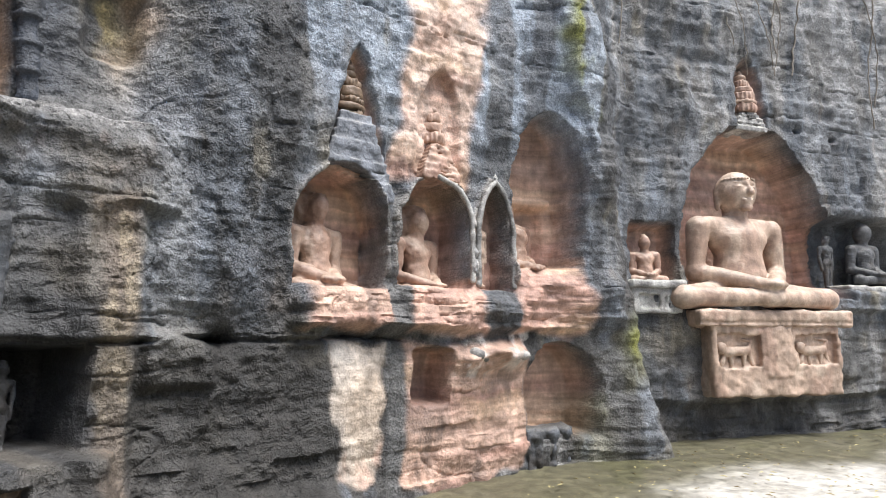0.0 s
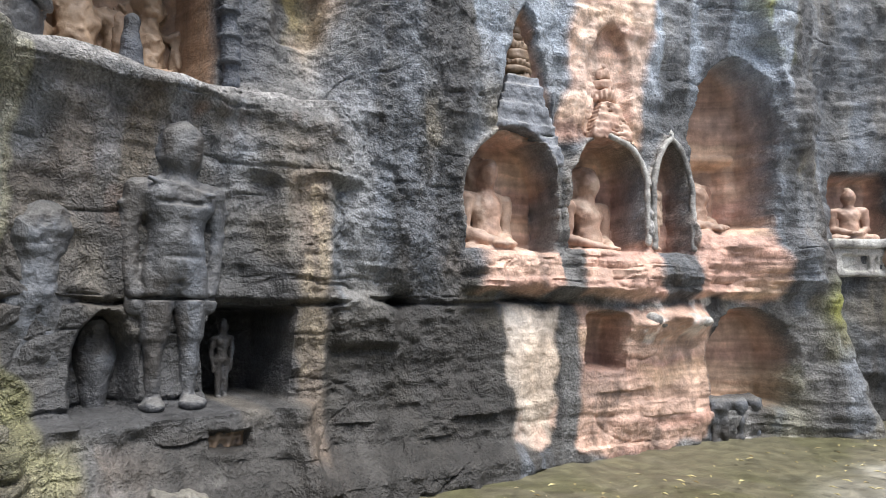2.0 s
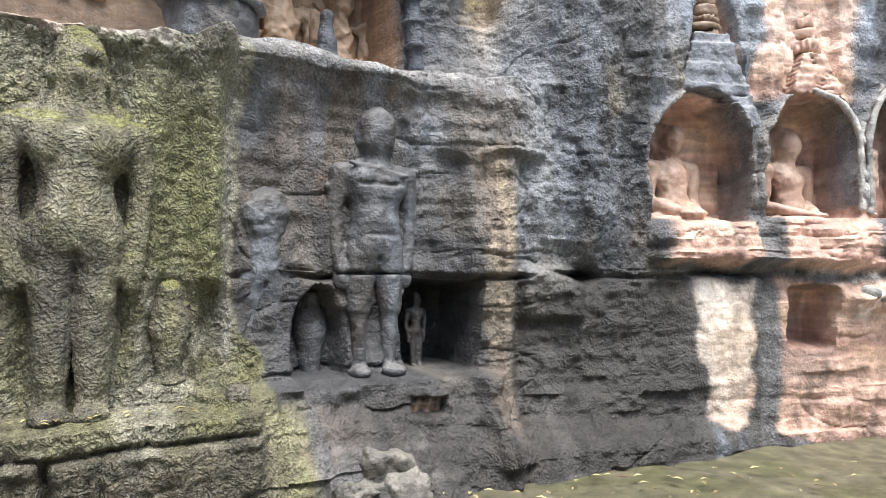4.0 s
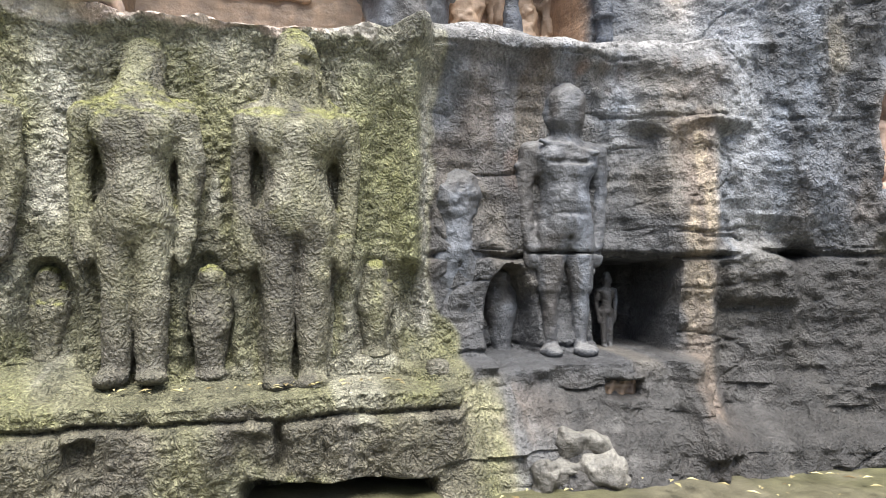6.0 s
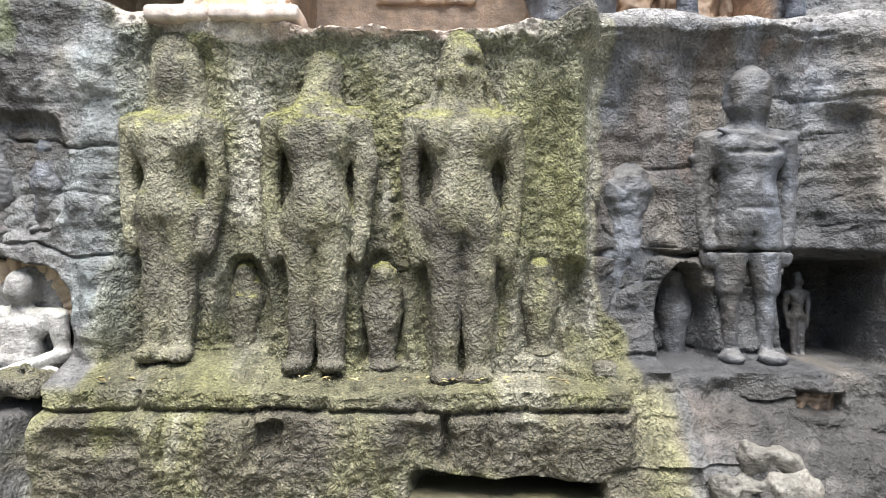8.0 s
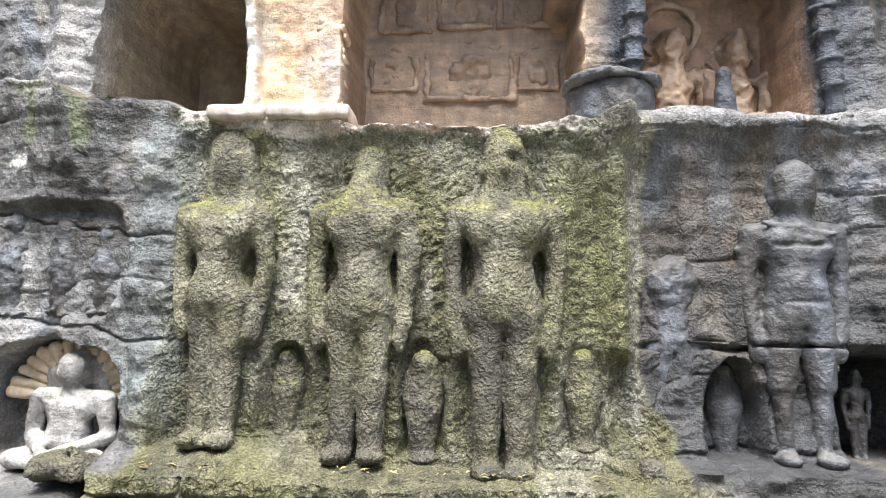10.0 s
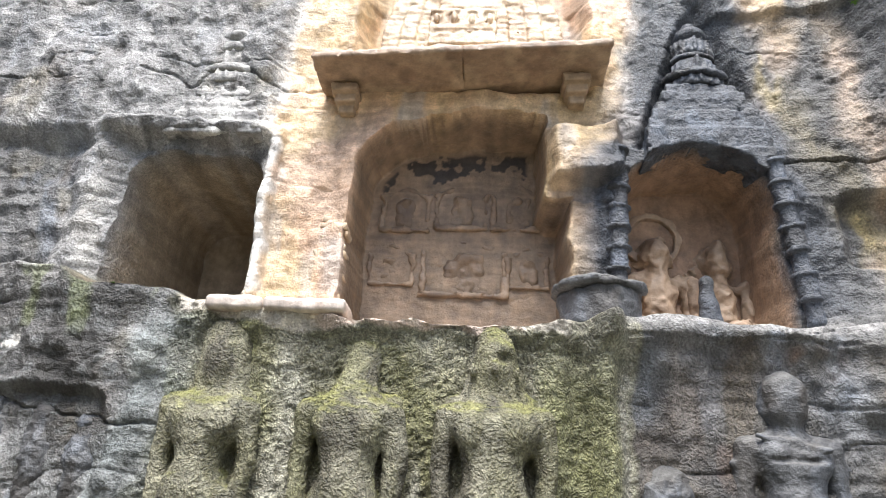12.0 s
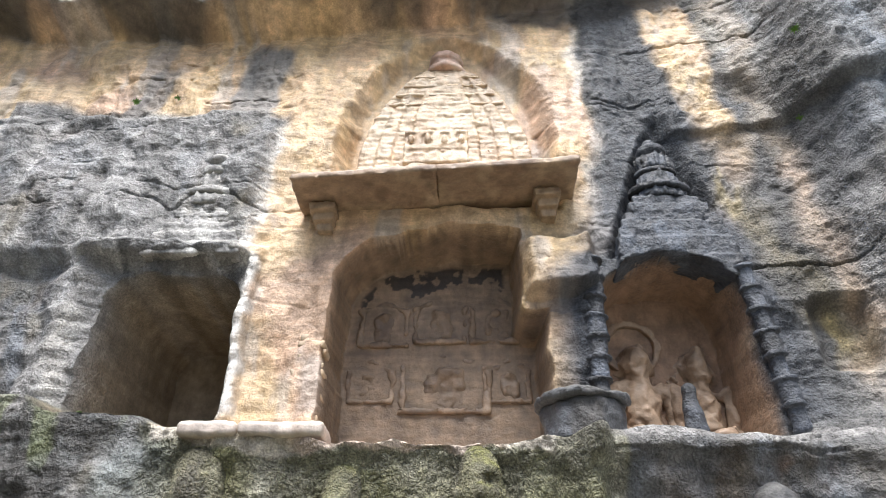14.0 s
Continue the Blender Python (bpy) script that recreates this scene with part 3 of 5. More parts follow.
    # blue-grey streaks, with the sky's blue-white sheen painted into the colour
    C = mixc(C, (0.36, 0.42, 0.50), 0.75 * between(1.2, 6.0, W, 0.4) * step(3.6, 4.6, V) * (1 - pink) * step(-0.35, 0.35, streak + 0.4 * n2))
    C = mixc(C, (0.36, 0.40, 0.46), 0.5 * between(3.9, 5.3, W, 0.2) * step(3.7, 4.3, V) * (1 - pink) * step(-0.3, 0.3, n1))
    C = mixc(C, (0.06, 0.062, 0.068), 0.25 * between(0.4, 2.0, W, 0.2) * between(1.7, 4.2, V, 0.3) * step(-0.3, 0.4, fbm(S * 1.5, Z * 0.6, 5, 4, 133)))
    C = mixc(C, (0.115, 0.10, 0.085), 0.7 * between(-6.0, -1.9, W, 0.1) * (1 - step(0.5, 0.56, V)) * step(-0.25, 0.35, fbm(S * 2.6, Z * 1.5, 21, 4, 138)))
    C = mixc(C, PALE, 0.45 * (1 - step(-5.7, -5.4, W)) * step(4.8, 5.4, V) * step(-0.4, 0.4, n2) * (1 - warm))
    C = mixc(C, (0.34, 0.35, 0.06), mossy_crest)
    C = mixc(C, (0.20, 0.22, 0.25), 0.6 * between(0.32, 1.5, W, 0.15) * between(1.75, 4.4, V, 0.3) * step(-0.4, 0.3, streak + 0.5 * n2))
    C = mixc(C, (0.52, 0.47, 0.41), 0.85 * ledge)
    C = mixc(C, PINK, 0.5 * ledge * step(0.1, 0.5, n1))
    for k, q in (("shrine_a", 0.35), ("shrine_b", 0.5), ("shrine_c", 0.75)):
        C = mixc(C, (0.48, 0.44, 0.40), q * hump(o[k], 0.035, 0.028) * step(2.2, 2.5, Z))
    bed = vnoise(S * 0.9, Z * 30 + 1.5 * n1, 0, 135) + 0.7 * vnoise(S * 1.6, Z * 57 + 1.5 * n1, 0, 136)
    C = C * (1 + np.clip(np.maximum(0.13 * warm, 0.19 * pink), 0, 1) * bed)[..., None]
    C = C * (1 + 0.16 * n3[..., None])
    rough = 0.45 + 0.3 * step(-0.1, 0.5, fbm(S * 0.8, Z * 0.8, 7, 3, 120)) + 0.3 * hump(S, 1.0, 0.8) * step(1.7, 2.2, Z)
    dressed = np.minimum.reduce([o[k] for k in ("cave_a", "cave_b", "cave_c", "shrine_a", "shrine_b", "shrine_c", "shrine_d", "great", "great_top", "cell_a", "cell_b", "tower", "side_a")])
    rough = rough * np.clip(0.08 + step(-0.06, 0.03, dressed), 0, 1) * (1 - 0.75 * np.clip(np.maximum(np.maximum(warm, pink), patch), 0, 1))
    wet = np.clip(np.maximum(rough, np.maximum(m, bm_)) * (1 - 0.7 * ledge), 0, 1)
    return np.concatenate([np.clip(C, 0.015, 0.85), wet[..., None]], -1)


# ---- materials ----
def node_material(name):
    m = bpy.data.materials.new(name)
    m.use_nodes = True
    return m, m.node_tree.nodes, m.node_tree.links


def rock_material(name="weathered_rock", bump=1.0):
    """Stone that takes its pigment from the mesh; the pigment's alpha says how rough it is: 0 dressed, 0.45 bare rock, 1 mossy and pebbled."""
    m, n, l = node_material(name)
    b = n["Principled BSDF"]
    at = n.new("ShaderNodeAttribute")
    at.attribute_name = "pigment"
    tc = n.new("ShaderNodeTexCoord")

    def tex(scale, detail, rough=0.55, stretch=(1, 1, 1)):
        t, mp = n.new("ShaderNodeTexNoise"), n.new("ShaderNodeMapping")
        mp.inputs["Scale"].default_value = stretch
        t.inputs["Scale"].default_value, t.inputs["Detail"].default_value, t.inputs["Roughness"].default_value = scale, detail, rough
        l.new(tc.outputs["Object"], mp.inputs["Vector"]), l.new(mp.outputs[0], t.inputs["Vector"])
        return t.outputs[0]

    def span(v, lo, hi, f0=0.0, f1=1.0):
        r = n.new("ShaderNodeMapRange")
        for k, q in (("From Min", f0), ("From Max", f1), ("To Min", lo), ("To Max", hi)):
            r.inputs[k].default_value = q
        l.new(v, r.inputs["Value"])
        return r.outputs[0]

    def calc(op, a, c):
        q = n.new("ShaderNodeMath")
        q.operation = op
        for k, v in enumerate((a, c)):
            if isinstance(v, (int, float)):
                q.inputs[k].default_value = v
            else:
                l.new(v, q.inputs[k])
        return q.outputs[0]

    grit, mid = tex(46, 4, 0.6), tex(7, 6, 0.62)
    drip, lay = tex(4.5, 6, 0.62, (1, 1, 0.2)), tex(2.4, 9, 0.66, (1, 1, 4.5))
    facet = n.new("ShaderNodeTexVoronoi")
    facet.inputs["Scale"].default_value = 17
    wv = n.new("ShaderNodeVectorMath")
    wv.operation = 'MULTIPLY_ADD'
    wn_ = n.new("ShaderNodeTexNoise")
    wn_.inputs["Scale"].default_value, wn_.inputs["Detail"].default_value = 9, 4
    l.new(tc.outputs["Object"], wn_.inputs["Vector"])
    l.new(wn_.outputs["Color"], wv.inputs[0])
    wv.inputs[1].default_value = (0.16, 0.16, 0.16)
    l.new(tc.outputs["Object"], wv.inputs[2]), l.new(wv.outputs[0], facet.inputs["Vector"])
    ridge = n.new("ShaderNodeTexNoise")
    ridge.noise_type = 'RIDGED_MULTIFRACTAL'
    ridge.inputs["Scale"].default_value, ridge.inputs["Detail"].default_value = 3.4, 7
    l.new(wv.outputs[0], ridge.inputs["Vector"])
    peb = n.new("ShaderNodeTexVoronoi")
    peb.inputs["Scale"].default_value = 40
    l.new(wv.outputs[0], peb.inputs["Vector"])
    alpha = at.outputs["Alpha"]
    rocky = span(alpha, 0.12, 1.0, 0.0, 0.45)
    mossy = span(alpha, 0.0, 1.0, 0.5, 1.0)
    # tone
    tone = calc('MULTIPLY', span(mid, 0.7, 1.3, 0.3, 0.7), span(drip, 0.74, 1.26, 0.3, 0.7))
    tone = calc('MULTIPLY', tone, calc('ADD', 1.0, calc('MULTIPLY', span(lay, -0.2, 0.18, 0.32, 0.68), span(rocky, 0.35, 1.0, 0.12, 1.0))))
    speck = calc('ADD', 1.0, calc('MULTIPLY', span(grit, -0.42, 0.42, 0.3, 0.7), rocky))
    tone = calc('MULTIPLY', tone, speck)
    crev = calc('ADD', 1.0, calc('MULTIPLY', span(peb.outputs["Distance"], 0.30, -0.38, 0.1, 0.75), span(mossy, 0.25, 1.0)))
    tone = calc('MULTIPLY', tone, calc('ADD', 1.0, calc('MULTIPLY', calc('SUBTRACT', crev, 1.0), rocky)))
    sc = n.new("ShaderNodeVectorMath")
    sc.operation = 'SCALE'
    l.new(at.outputs["Color"], sc.inputs[0]), l.new(tone, sc.inputs["Scale"])
    l.new(sc.outputs[0], b.inputs["Base Color"])
    l.new(calc('ADD', span(mid, 0.3, 0.75), calc('MULTIPLY', mossy, 0.12)), b.inputs["Roughness"])
    b.inputs["Specular IOR Level"].default_value = 0.5
    # relief
    last = None
    for src, st, di in ((mid, span(rocky, 0.25, 1.0), 0.07), (lay, calc('MULTIPLY', span(rocky, 0.12, 0.62, 0.12, 1.0), span(mossy, 1.0, 0.2)), 0.06),
                        (facet.outputs["Distance"], calc('MULTIPLY', rocky, span(mossy, 0.3, 0.06)), 0.05), (ridge.outputs[0], calc('MULTIPLY', rocky, span(mossy, 0.75, 0.1)), 0.045), (grit, calc('MULTIPLY', span(rocky, 0.12, 1.0), span(mossy, 0.65, 1.0)), 0.04),
                        (calc('SUBTRACT', 1.0, peb.outputs["Distance"]), calc('MULTIPLY', rocky, span(mossy, 0.18, 1.0)), 0.03)):
        bp = n.new("ShaderNodeBump")
        l.new(calc('MULTIPLY', st, bump), bp.inputs["Strength"])
        bp.inputs["Distance"].default_value = di
        l.new(src, bp.inputs["Height"])
        if last:
            l.new(last.outputs[0], bp.inputs["Normal"])
        last = bp
    l.new(last.outputs[0], b.inputs["Normal"])
    return m


ROCK = rock_material()
CARVED = rock_material("carved_sandstone", 0.6)
LEAF, ln, ll = node_material("green_leaf")
ln["Principled BSDF"].inputs["Base Color"].default_value = (0.10, 0.22, 0.03, 1)
ln["Principled BSDF"].inputs["Roughness"].default_value = 0.5
LITTER, ln, ll = node_material("dry_leaf")
lr, lm = ln.new("ShaderNodeNewGeometry"), ln.new("ShaderNodeValToRGB")
lm.color_ramp.elements[0].color, lm.color_ramp.elements[1].color = (0.12, 0.08, 0.03, 1), (0.45, 0.4, 0.2, 1)
ll.new(lr.outputs["Random Per Island"], lm.inputs[0]), ll.new(lm.outputs[0], ln["Principled BSDF"].inputs["Base Color"])
ROOT, ln, ll = node_material("dry_root")
rn = ln.new("ShaderNodeTexNoise")
rn.inputs["Scale"].default_value = 30
rm = ln.new("ShaderNodeValToRGB")
rm.color_ramp.elements[0].color, rm.color_ramp.elements[1].color = (0.10, 0.08, 0.06, 1), (0.30, 0.26, 0.21, 1)
ll.new(rn.outputs[0], rm.inputs[0]), ll.new(rm.outputs[0], ln["Principled BSDF"].inputs["Base Color"])


# ---- mesh building ----
def mesh_of(name, V, F, material, colours=None, sharp=50):
    me = bpy.data.meshes.new(name)
    V, F = np.asarray(V, np.float32), np.asarray(F, np.int32)
    me.vertices.add(len(V)), me.loops.add(F.size), me.polygons.add(len(F))
    me.vertices.foreach_set("co", V.ravel())
    me.loops.foreach_set("vertex_index", F.ravel())
    me.polygons.foreach_set("loop_start", np.arange(0, F.size, F.shape[1], dtype=np.int32))
    me.polygons.foreach_set("use_smooth", np.ones(len(F), bool))
    me.update(calc_edges=True)
    if sharp:
        me.set_sharp_from_angle(angle=radians(sharp))
    if colours is not None:
        at = me.color_attributes.new("pigment", 'FLOAT_COLOR', 'POINT')
        at.data.foreach_set("color", np.asarray(colours, np.float32).ravel())
    me.materials.append(material)
    return me


def spaced(*stops):
    """Positions from stop to stop: (start, cell), (next, cell), ..., (end, 0)."""
    runs = [np.linspace(a, b, int(round((b - a) / cell)), endpoint=False) for (a, cell), (b, _) in zip(stops, stops[1:])]
    return np.concatenate(runs + [[stops[-1][0]]])


def face_piece(name, along, up, label):
    s0, s1, ns, nz = along[0], along[-1], len(along), len(up)
    S, Z = np.meshgrid(along, up, indexing="ij")
    H = relief(S, Z)
    # undercut and ragged edges
    S2 = S + 0.012 * fbm(S * 5, Z * 5, 2, 3, 140)
    Z2 = Z + 0.012 * fbm(S * 5, Z * 5, 9, 3, 141)
    edge = np.minimum(np.minimum(S - s0, s1 - S), 0.1) / 0.1
    X, Y = plan(S + (S2 - S) * edge, H)
    V = np.stack([X, Y, Z2], -1).reshape(-1, 3)
    i = np.arange(ns * nz).reshape(ns, nz)
    F = np.stack([i[:-1, :-1], i[1:, :-1], i[1:, 1:], i[:-1, 1:]], -1).reshape(-1, 4)
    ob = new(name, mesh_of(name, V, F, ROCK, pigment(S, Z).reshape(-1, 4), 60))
    return tagged(ob, label, "cliff", kind="structure")


face_piece("wall_west", spaced((-11.0, 0.035), (-8.0, 0.0145), (0.5, 0)), spaced((-0.25, 0.0145), (5.6, 0.02), (9.6, 0.04), (11.0, 0)), "weathered grey and mossy sandstone cliff carved with caves and niches")
face_piece("wall_north", spaced((0.5, 0.018), (4.0, 0.022), (7.1, 0)), spaced((-0.25, 0.019), (5.2, 0.03), (11.0, 0)), "dark sandstone cliff with pink arched shrines cut into it")
face_piece("wall_east", spaced((7.1, 0.03), (13.5, 0.08), (20.0, 0)), spaced((-0.25, 0.03), (7.5, 0.06), (11.0, 0)), "grey sandstone end cliff with a tall pointed niche")


# ---- ground ----
def ground_piece():
    def axis(fine0, fine1, cell):
        a = np.arange(fine0, fine1 + cell, cell)
        g = np.geomspace(1, 400, 18)
        return np.concatenate([fine0 - g[::-1], a, fine1 + g])
    X, Y = np.meshgrid(axis(-9.0, 14.0, 0.06), axis(-4.0, 15.0, 0.06), indexing="ij")
    near = np.exp(-((X / 30) ** 4 + (Y / 30) ** 4))
    Z = near * (0.035 * fbm(X * 0.5, Y * 0.5, 0, 4, 201) + 0.012 * fbm(X * 3, Y * 3, 0, 4, 202)) - 0.02
    Z = Z + 0.12 * step(6.5, 10.5, Y) * near
    # distance from the rock
    d = np.minimum.reduce([5.0 - (-X * math.sin(radians(58)) + Y * math.cos(radians(58))),
                           5.6 - (-X * math.sin(radians(40)) + Y * math.cos(radians(40))),
                           8.05 - (-X * math.sin(radians(20)) + Y * math.cos(radians(20)))])
    n = fbm(X * 0.9, Y * 0.9, 0, 5, 203)
    C = np.ones(X.shape + (3,)) * np.array((0.09, 0.083, 0.05))
    C = mixc(C, (0.07, 0.068, 0.032), 0.8 * step(-0.3, 0.5, n))
    pale = step(1.1, 2.2, d + 0.35 * n) * step(1.0, 2.6, X + 0.35 * (Y - 7) + 0.3 * n)
    C = mixc(C, (0.45, 0.43, 0.39), pale)
    C = mixc(C, (0.10, 0.09, 0.06), 0.7 * step(0.2, 0.7, fbm(X * 2.5, Y * 2.5, 4, 4, 204)) * (1 - 0.6 * pale))
    C = C * (1 + 0.15 * fbm(X * 8, Y * 8, 0, 3, 205))[..., None]
    V = np.stack([X, Y, Z], -1).reshape(-1, 3)
    i = np.arange(X.size).reshape(X.shape)
    F = np.stack([i[:-1, :-1], i[1:, :-1], i[1:, 1:], i[:-1, 1:]], -1).reshape(-1, 4)
    C = np.concatenate([np.clip(C, 0.02, 0.8), np.zeros(X.shape + (1,))], -1)
    ob = new("ground", mesh_of("ground", V, F, ROCK, C.reshape(-1, 4), 0))
    tagged(ob, "damp earth and pale stone court floor with moss patches", "ground", kind="structure")


ground_piece()


# ---- solid shapes: distances, joined softly, then turned into a surface ----
class Solid:
    def __init__(self, lo, hi, cell):
        self.lo, self.cell = np.array(lo, float), cell
        ax = [np.arange(lo[k], hi[k] + cell, cell) for k in range(3)]
        self.x, self.y, self.z = np.meshgrid(*ax, indexing="ij")
        self.d = np.full(self.x.shape, 10.0)

    def add(self, d, k=0.03):
        h = np.clip(0.5 + 0.5 * (self.d - d) / k, 0, 1)
        self.d = self.d * (1 - h) + d * h - k * h * (1 - h)

    def cut(self, d, k=0.02):
        h = np.clip(0.5 - 0.5 * (self.d + d) / k, 0, 1)
        self.d = self.d * (1 - h) - d * h + k * h * (1 - h)

    def ball(self, c, r):
        r = np.array(r, float) if np.ndim(r) else np.array((r, r, r), float)
        p = np.sqrt(((self.x - c[0]) / r[0]) ** 2 + ((self.y - c[1]) / r[1]) ** 2 + ((self.z - c[2]) / r[2]) ** 2)
        return (p - 1) * r.min()

    def limb(self, a, b, ra, rb, flat=1.0):
        a, b = np.array(a, float), np.array(b, float)
        ab = b - a
        px, py, pz = self.x - a[0], self.y - a[1], self.z - a[2]
        t = np.clip((px * ab[0] + py * ab[1] + pz * ab[2]) / (ab @ ab), 0, 1)
        return np.sqrt((px - t * ab[0]) ** 2 + ((py - t * ab[1]) * flat) ** 2 + (pz - t * ab[2]) ** 2) - (ra + (rb - ra) * t)

    def box(self, c, half, r=0.02):
        q = [np.abs(v - c[k]) - half[k] + r for k, v in enumerate((self.x, self.y, self.z))]
        out = np.sqrt(sum(np.maximum(v, 0) ** 2 for v in q))
        return out + np.minimum(np.maximum(np.maximum(q[0], q[1]), q[2]), 0) - r

    def drum(self, c, r, half, e=0.015, flat=1.0):
        a = np.hypot(self.x - c[0], (self.y - c[1]) * flat) - r
        b = np.abs(self.z - c[2]) - half
        a, b = a + e, b + e
        return np.hypot(np.maximum(a, 0), np.maximum(b, 0)) + np.minimum(np.maximum(a, b), 0) - e

    def wear(self, amp, freq, seed=0, octaves=3):
        self.d = self.d + amp * fbm(self.x * freq, self.y * freq, self.z * freq, octaves, seed)

    def surface(self):
        """Naive surface nets."""
        d = np.pad(self.d, 1, constant_values=1.0)
        neg = d < 0
        n = tuple(k - 1 for k in d.shape)
        count, total = np.zeros(n), np.zeros(n + (3,))
        corner = [(i, j, k) for i in (0, 1) for j in (0, 1) for k in (0, 1)]
        view = lambda a, c: a[c[0]:c[0] + n[0], c[1]:c[1] + n[1], c[2]:c[2] + n[2]]
        for a in corner:
            for ax in range(3):
                if a[ax]:
                    continue
                b = list(a)
                b[ax] = 1
                da, db = view(d, a), view(d, b)
                cross = (da < 0) != (db < 0)
                t = np.where(cross, da / np.where(cross, da - db, 1), 0)
                for q in range(3):
                    total[..., q] += cross * (a[q] + (t if q == ax else 0))
                count += cross
        has = count > 0
        idx = np.full(n, -1)
        idx[has] = np.arange(has.sum())
        cells = np.argwhere(has)
        V = self.lo + (cells - 1 + total[has] / count[has][:, None]) * self.cell
        quads = []
        for ax in range(3):
            u, v = [(1, 2), (2, 0), (0, 1)][ax]
            A = neg[tuple(slice(1, n[q]) if q != ax else slice(0, n[ax]) for q in range(3))]
            B = neg[tuple(slice(1, n[q]) if q != ax else slice(1, n[ax] + 1) for q in range(3))]
            where = np.argwhere(A != B)
            flip = A[A != B]
            off = np.array([1, 1, 1])
            off[ax] = 0
            base = where + off
            eu, ev = np.eye(3, dtype=int)[u], np.eye(3, dtype=int)[v]
            get = lambda p: idx[p[:, 0], p[:, 1], p[:, 2]]
            q = np.stack([get(base - eu - ev), get(base - ev), get(base), get(base - eu)], -1)
            q[~flip] = q[~flip][:, ::-1]
            quads.append(q)
        F = np.concatenate(quads)
        return V, F[(F >= 0).all(1)]


def normals_of(V, F):
    n = np.cross(V[F[:, 2]] - V[F[:, 0]], V[F[:, 3]] - V[F[:, 1]])
    N = np.zeros_like(V)
    for k in range(4):
        np.add.at(N, F[:, k], n)
    return N / np.maximum(np.linalg.norm(N, axis=1, keepdims=True), 1e-9)


LOOKS = {
    "moss": ((0.215, 0.205, 0.125), (0.10, 0.09, 0.07), (0.33, 0.315, 0.23), (0.235, 0.235, 0.07)),
    "grey": ((0.080, 0.082, 0.087), (0.052, 0.046, 0.041), (0.125, 0.137, 0.158), (0.12, 0.118, 0.114)),
    "dark": ((0.062, 0.070, 0.086), (0.036, 0.038, 0.043), (0.11, 0.13, 0.165), (0.075, 0.08, 0.088)),
    "pink": ((0.44, 0.295, 0.225), (0.33, 0.20, 0.155), (0.52, 0.405, 0.32), (0.44, 0.32, 0.25)),
    "warm": ((0.40, 0.29, 0.22), (0.33, 0.22, 0.165), (0.47, 0.37, 0.29), (0.43, 0.33, 0.26)),
    "rose": ((0.37, 0.245, 0.185), (0.27, 0.165, 0.125), (0.45, 0.335, 0.26), (0.42, 0.31, 0.24)),
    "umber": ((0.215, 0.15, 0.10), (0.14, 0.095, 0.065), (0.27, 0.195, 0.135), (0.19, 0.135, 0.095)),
    "cream": ((0.50, 0.385, 0.265), (0.39, 0.275, 0.18), (0.56, 0.46, 0.335), (0.46, 0.355, 0.24)),
    "brown": ((0.34, 0.245, 0.17), (0.22, 0.15, 0.10), (0.42, 0.31, 0.22), (0.3, 0.21, 0.15)),
    # shade under the eave is put into this brown; only the top is lighter
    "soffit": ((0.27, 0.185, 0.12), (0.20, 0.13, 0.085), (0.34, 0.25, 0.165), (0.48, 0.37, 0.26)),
    "capstone": ((0.50, 0.43, 0.38), (0.42, 0.33, 0.27), (0.60, 0.55, 0.50), (0.60, 0.56, 0.51)),
    "rubble": ((0.105, 0.098, 0.085), (0.06, 0.055, 0.047), (0.18, 0.168, 0.145), (0.16, 0.152, 0.13)),
    "slate": ((0.15, 0.162, 0.185), (0.085, 0.09, 0.10), (0.27, 0.285, 0.31), (0.25, 0.25, 0.25)),
    "pale": ((0.31, 0.30, 0.285), (0.16, 0.155, 0.15), (0.46, 0.455, 0.43), (0.34, 0.335, 0.29)),
}


def stain(V, N, look_, seed):
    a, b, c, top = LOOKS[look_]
    C = np.ones((len(V), 3)) * np.array(a)
    x, y, z = V.T
    C = mixc(C, b, 0.8 * step(-0.05, 0.55, fbm(x * 3.5, y * 3.5, z * 1.4 + seed, 4, seed)))
    C = mixc(C, c, 0.7 * step(0.1, 0.6, fbm(x * 4, y * 4, z * 2.2, 4, seed + 5)))
    if look_ == "moss":
        C = mixc(C, (0.22, 0.22, 0.10), 0.45 * step(0.0, 0.5, fbm(x * 2.2, y * 2, z * 1.1 + seed, 4, seed + 17)))
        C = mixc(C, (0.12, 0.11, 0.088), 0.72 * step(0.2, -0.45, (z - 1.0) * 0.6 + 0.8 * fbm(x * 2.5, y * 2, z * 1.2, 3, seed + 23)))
    # upward faces take the look's fourth colour; mossy ones not near the foot
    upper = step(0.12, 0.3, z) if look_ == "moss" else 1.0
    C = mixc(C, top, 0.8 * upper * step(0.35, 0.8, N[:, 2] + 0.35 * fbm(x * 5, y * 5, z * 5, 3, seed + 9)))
    C = C * (1 + 0.12 * fbm(x * 18, y * 18, z * 18, 2, seed + 3))[:, None]
    return np.concatenate([np.clip(C, 0.015, 0.85), np.full((len(V), 1), {"moss": 0.85, "grey": 0.35, "dark": 0.35, "slate": 0.3, "rubble": 0.4, "pale": 0.3}.get(look_, 0.04))], -1)


def solid_mesh(name, g, look_, seed=0, material=None, sharp=70):
    V, F = g.surface()
    if look_ == "moss":
        x, y, z = V.T
        V = V + normals_of(V, F) * (0.015 * (0.55 - cells(x * 26 + seed, y * 26, z * 27, seed)))[:, None]
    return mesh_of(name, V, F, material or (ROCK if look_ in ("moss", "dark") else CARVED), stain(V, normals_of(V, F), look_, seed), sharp)


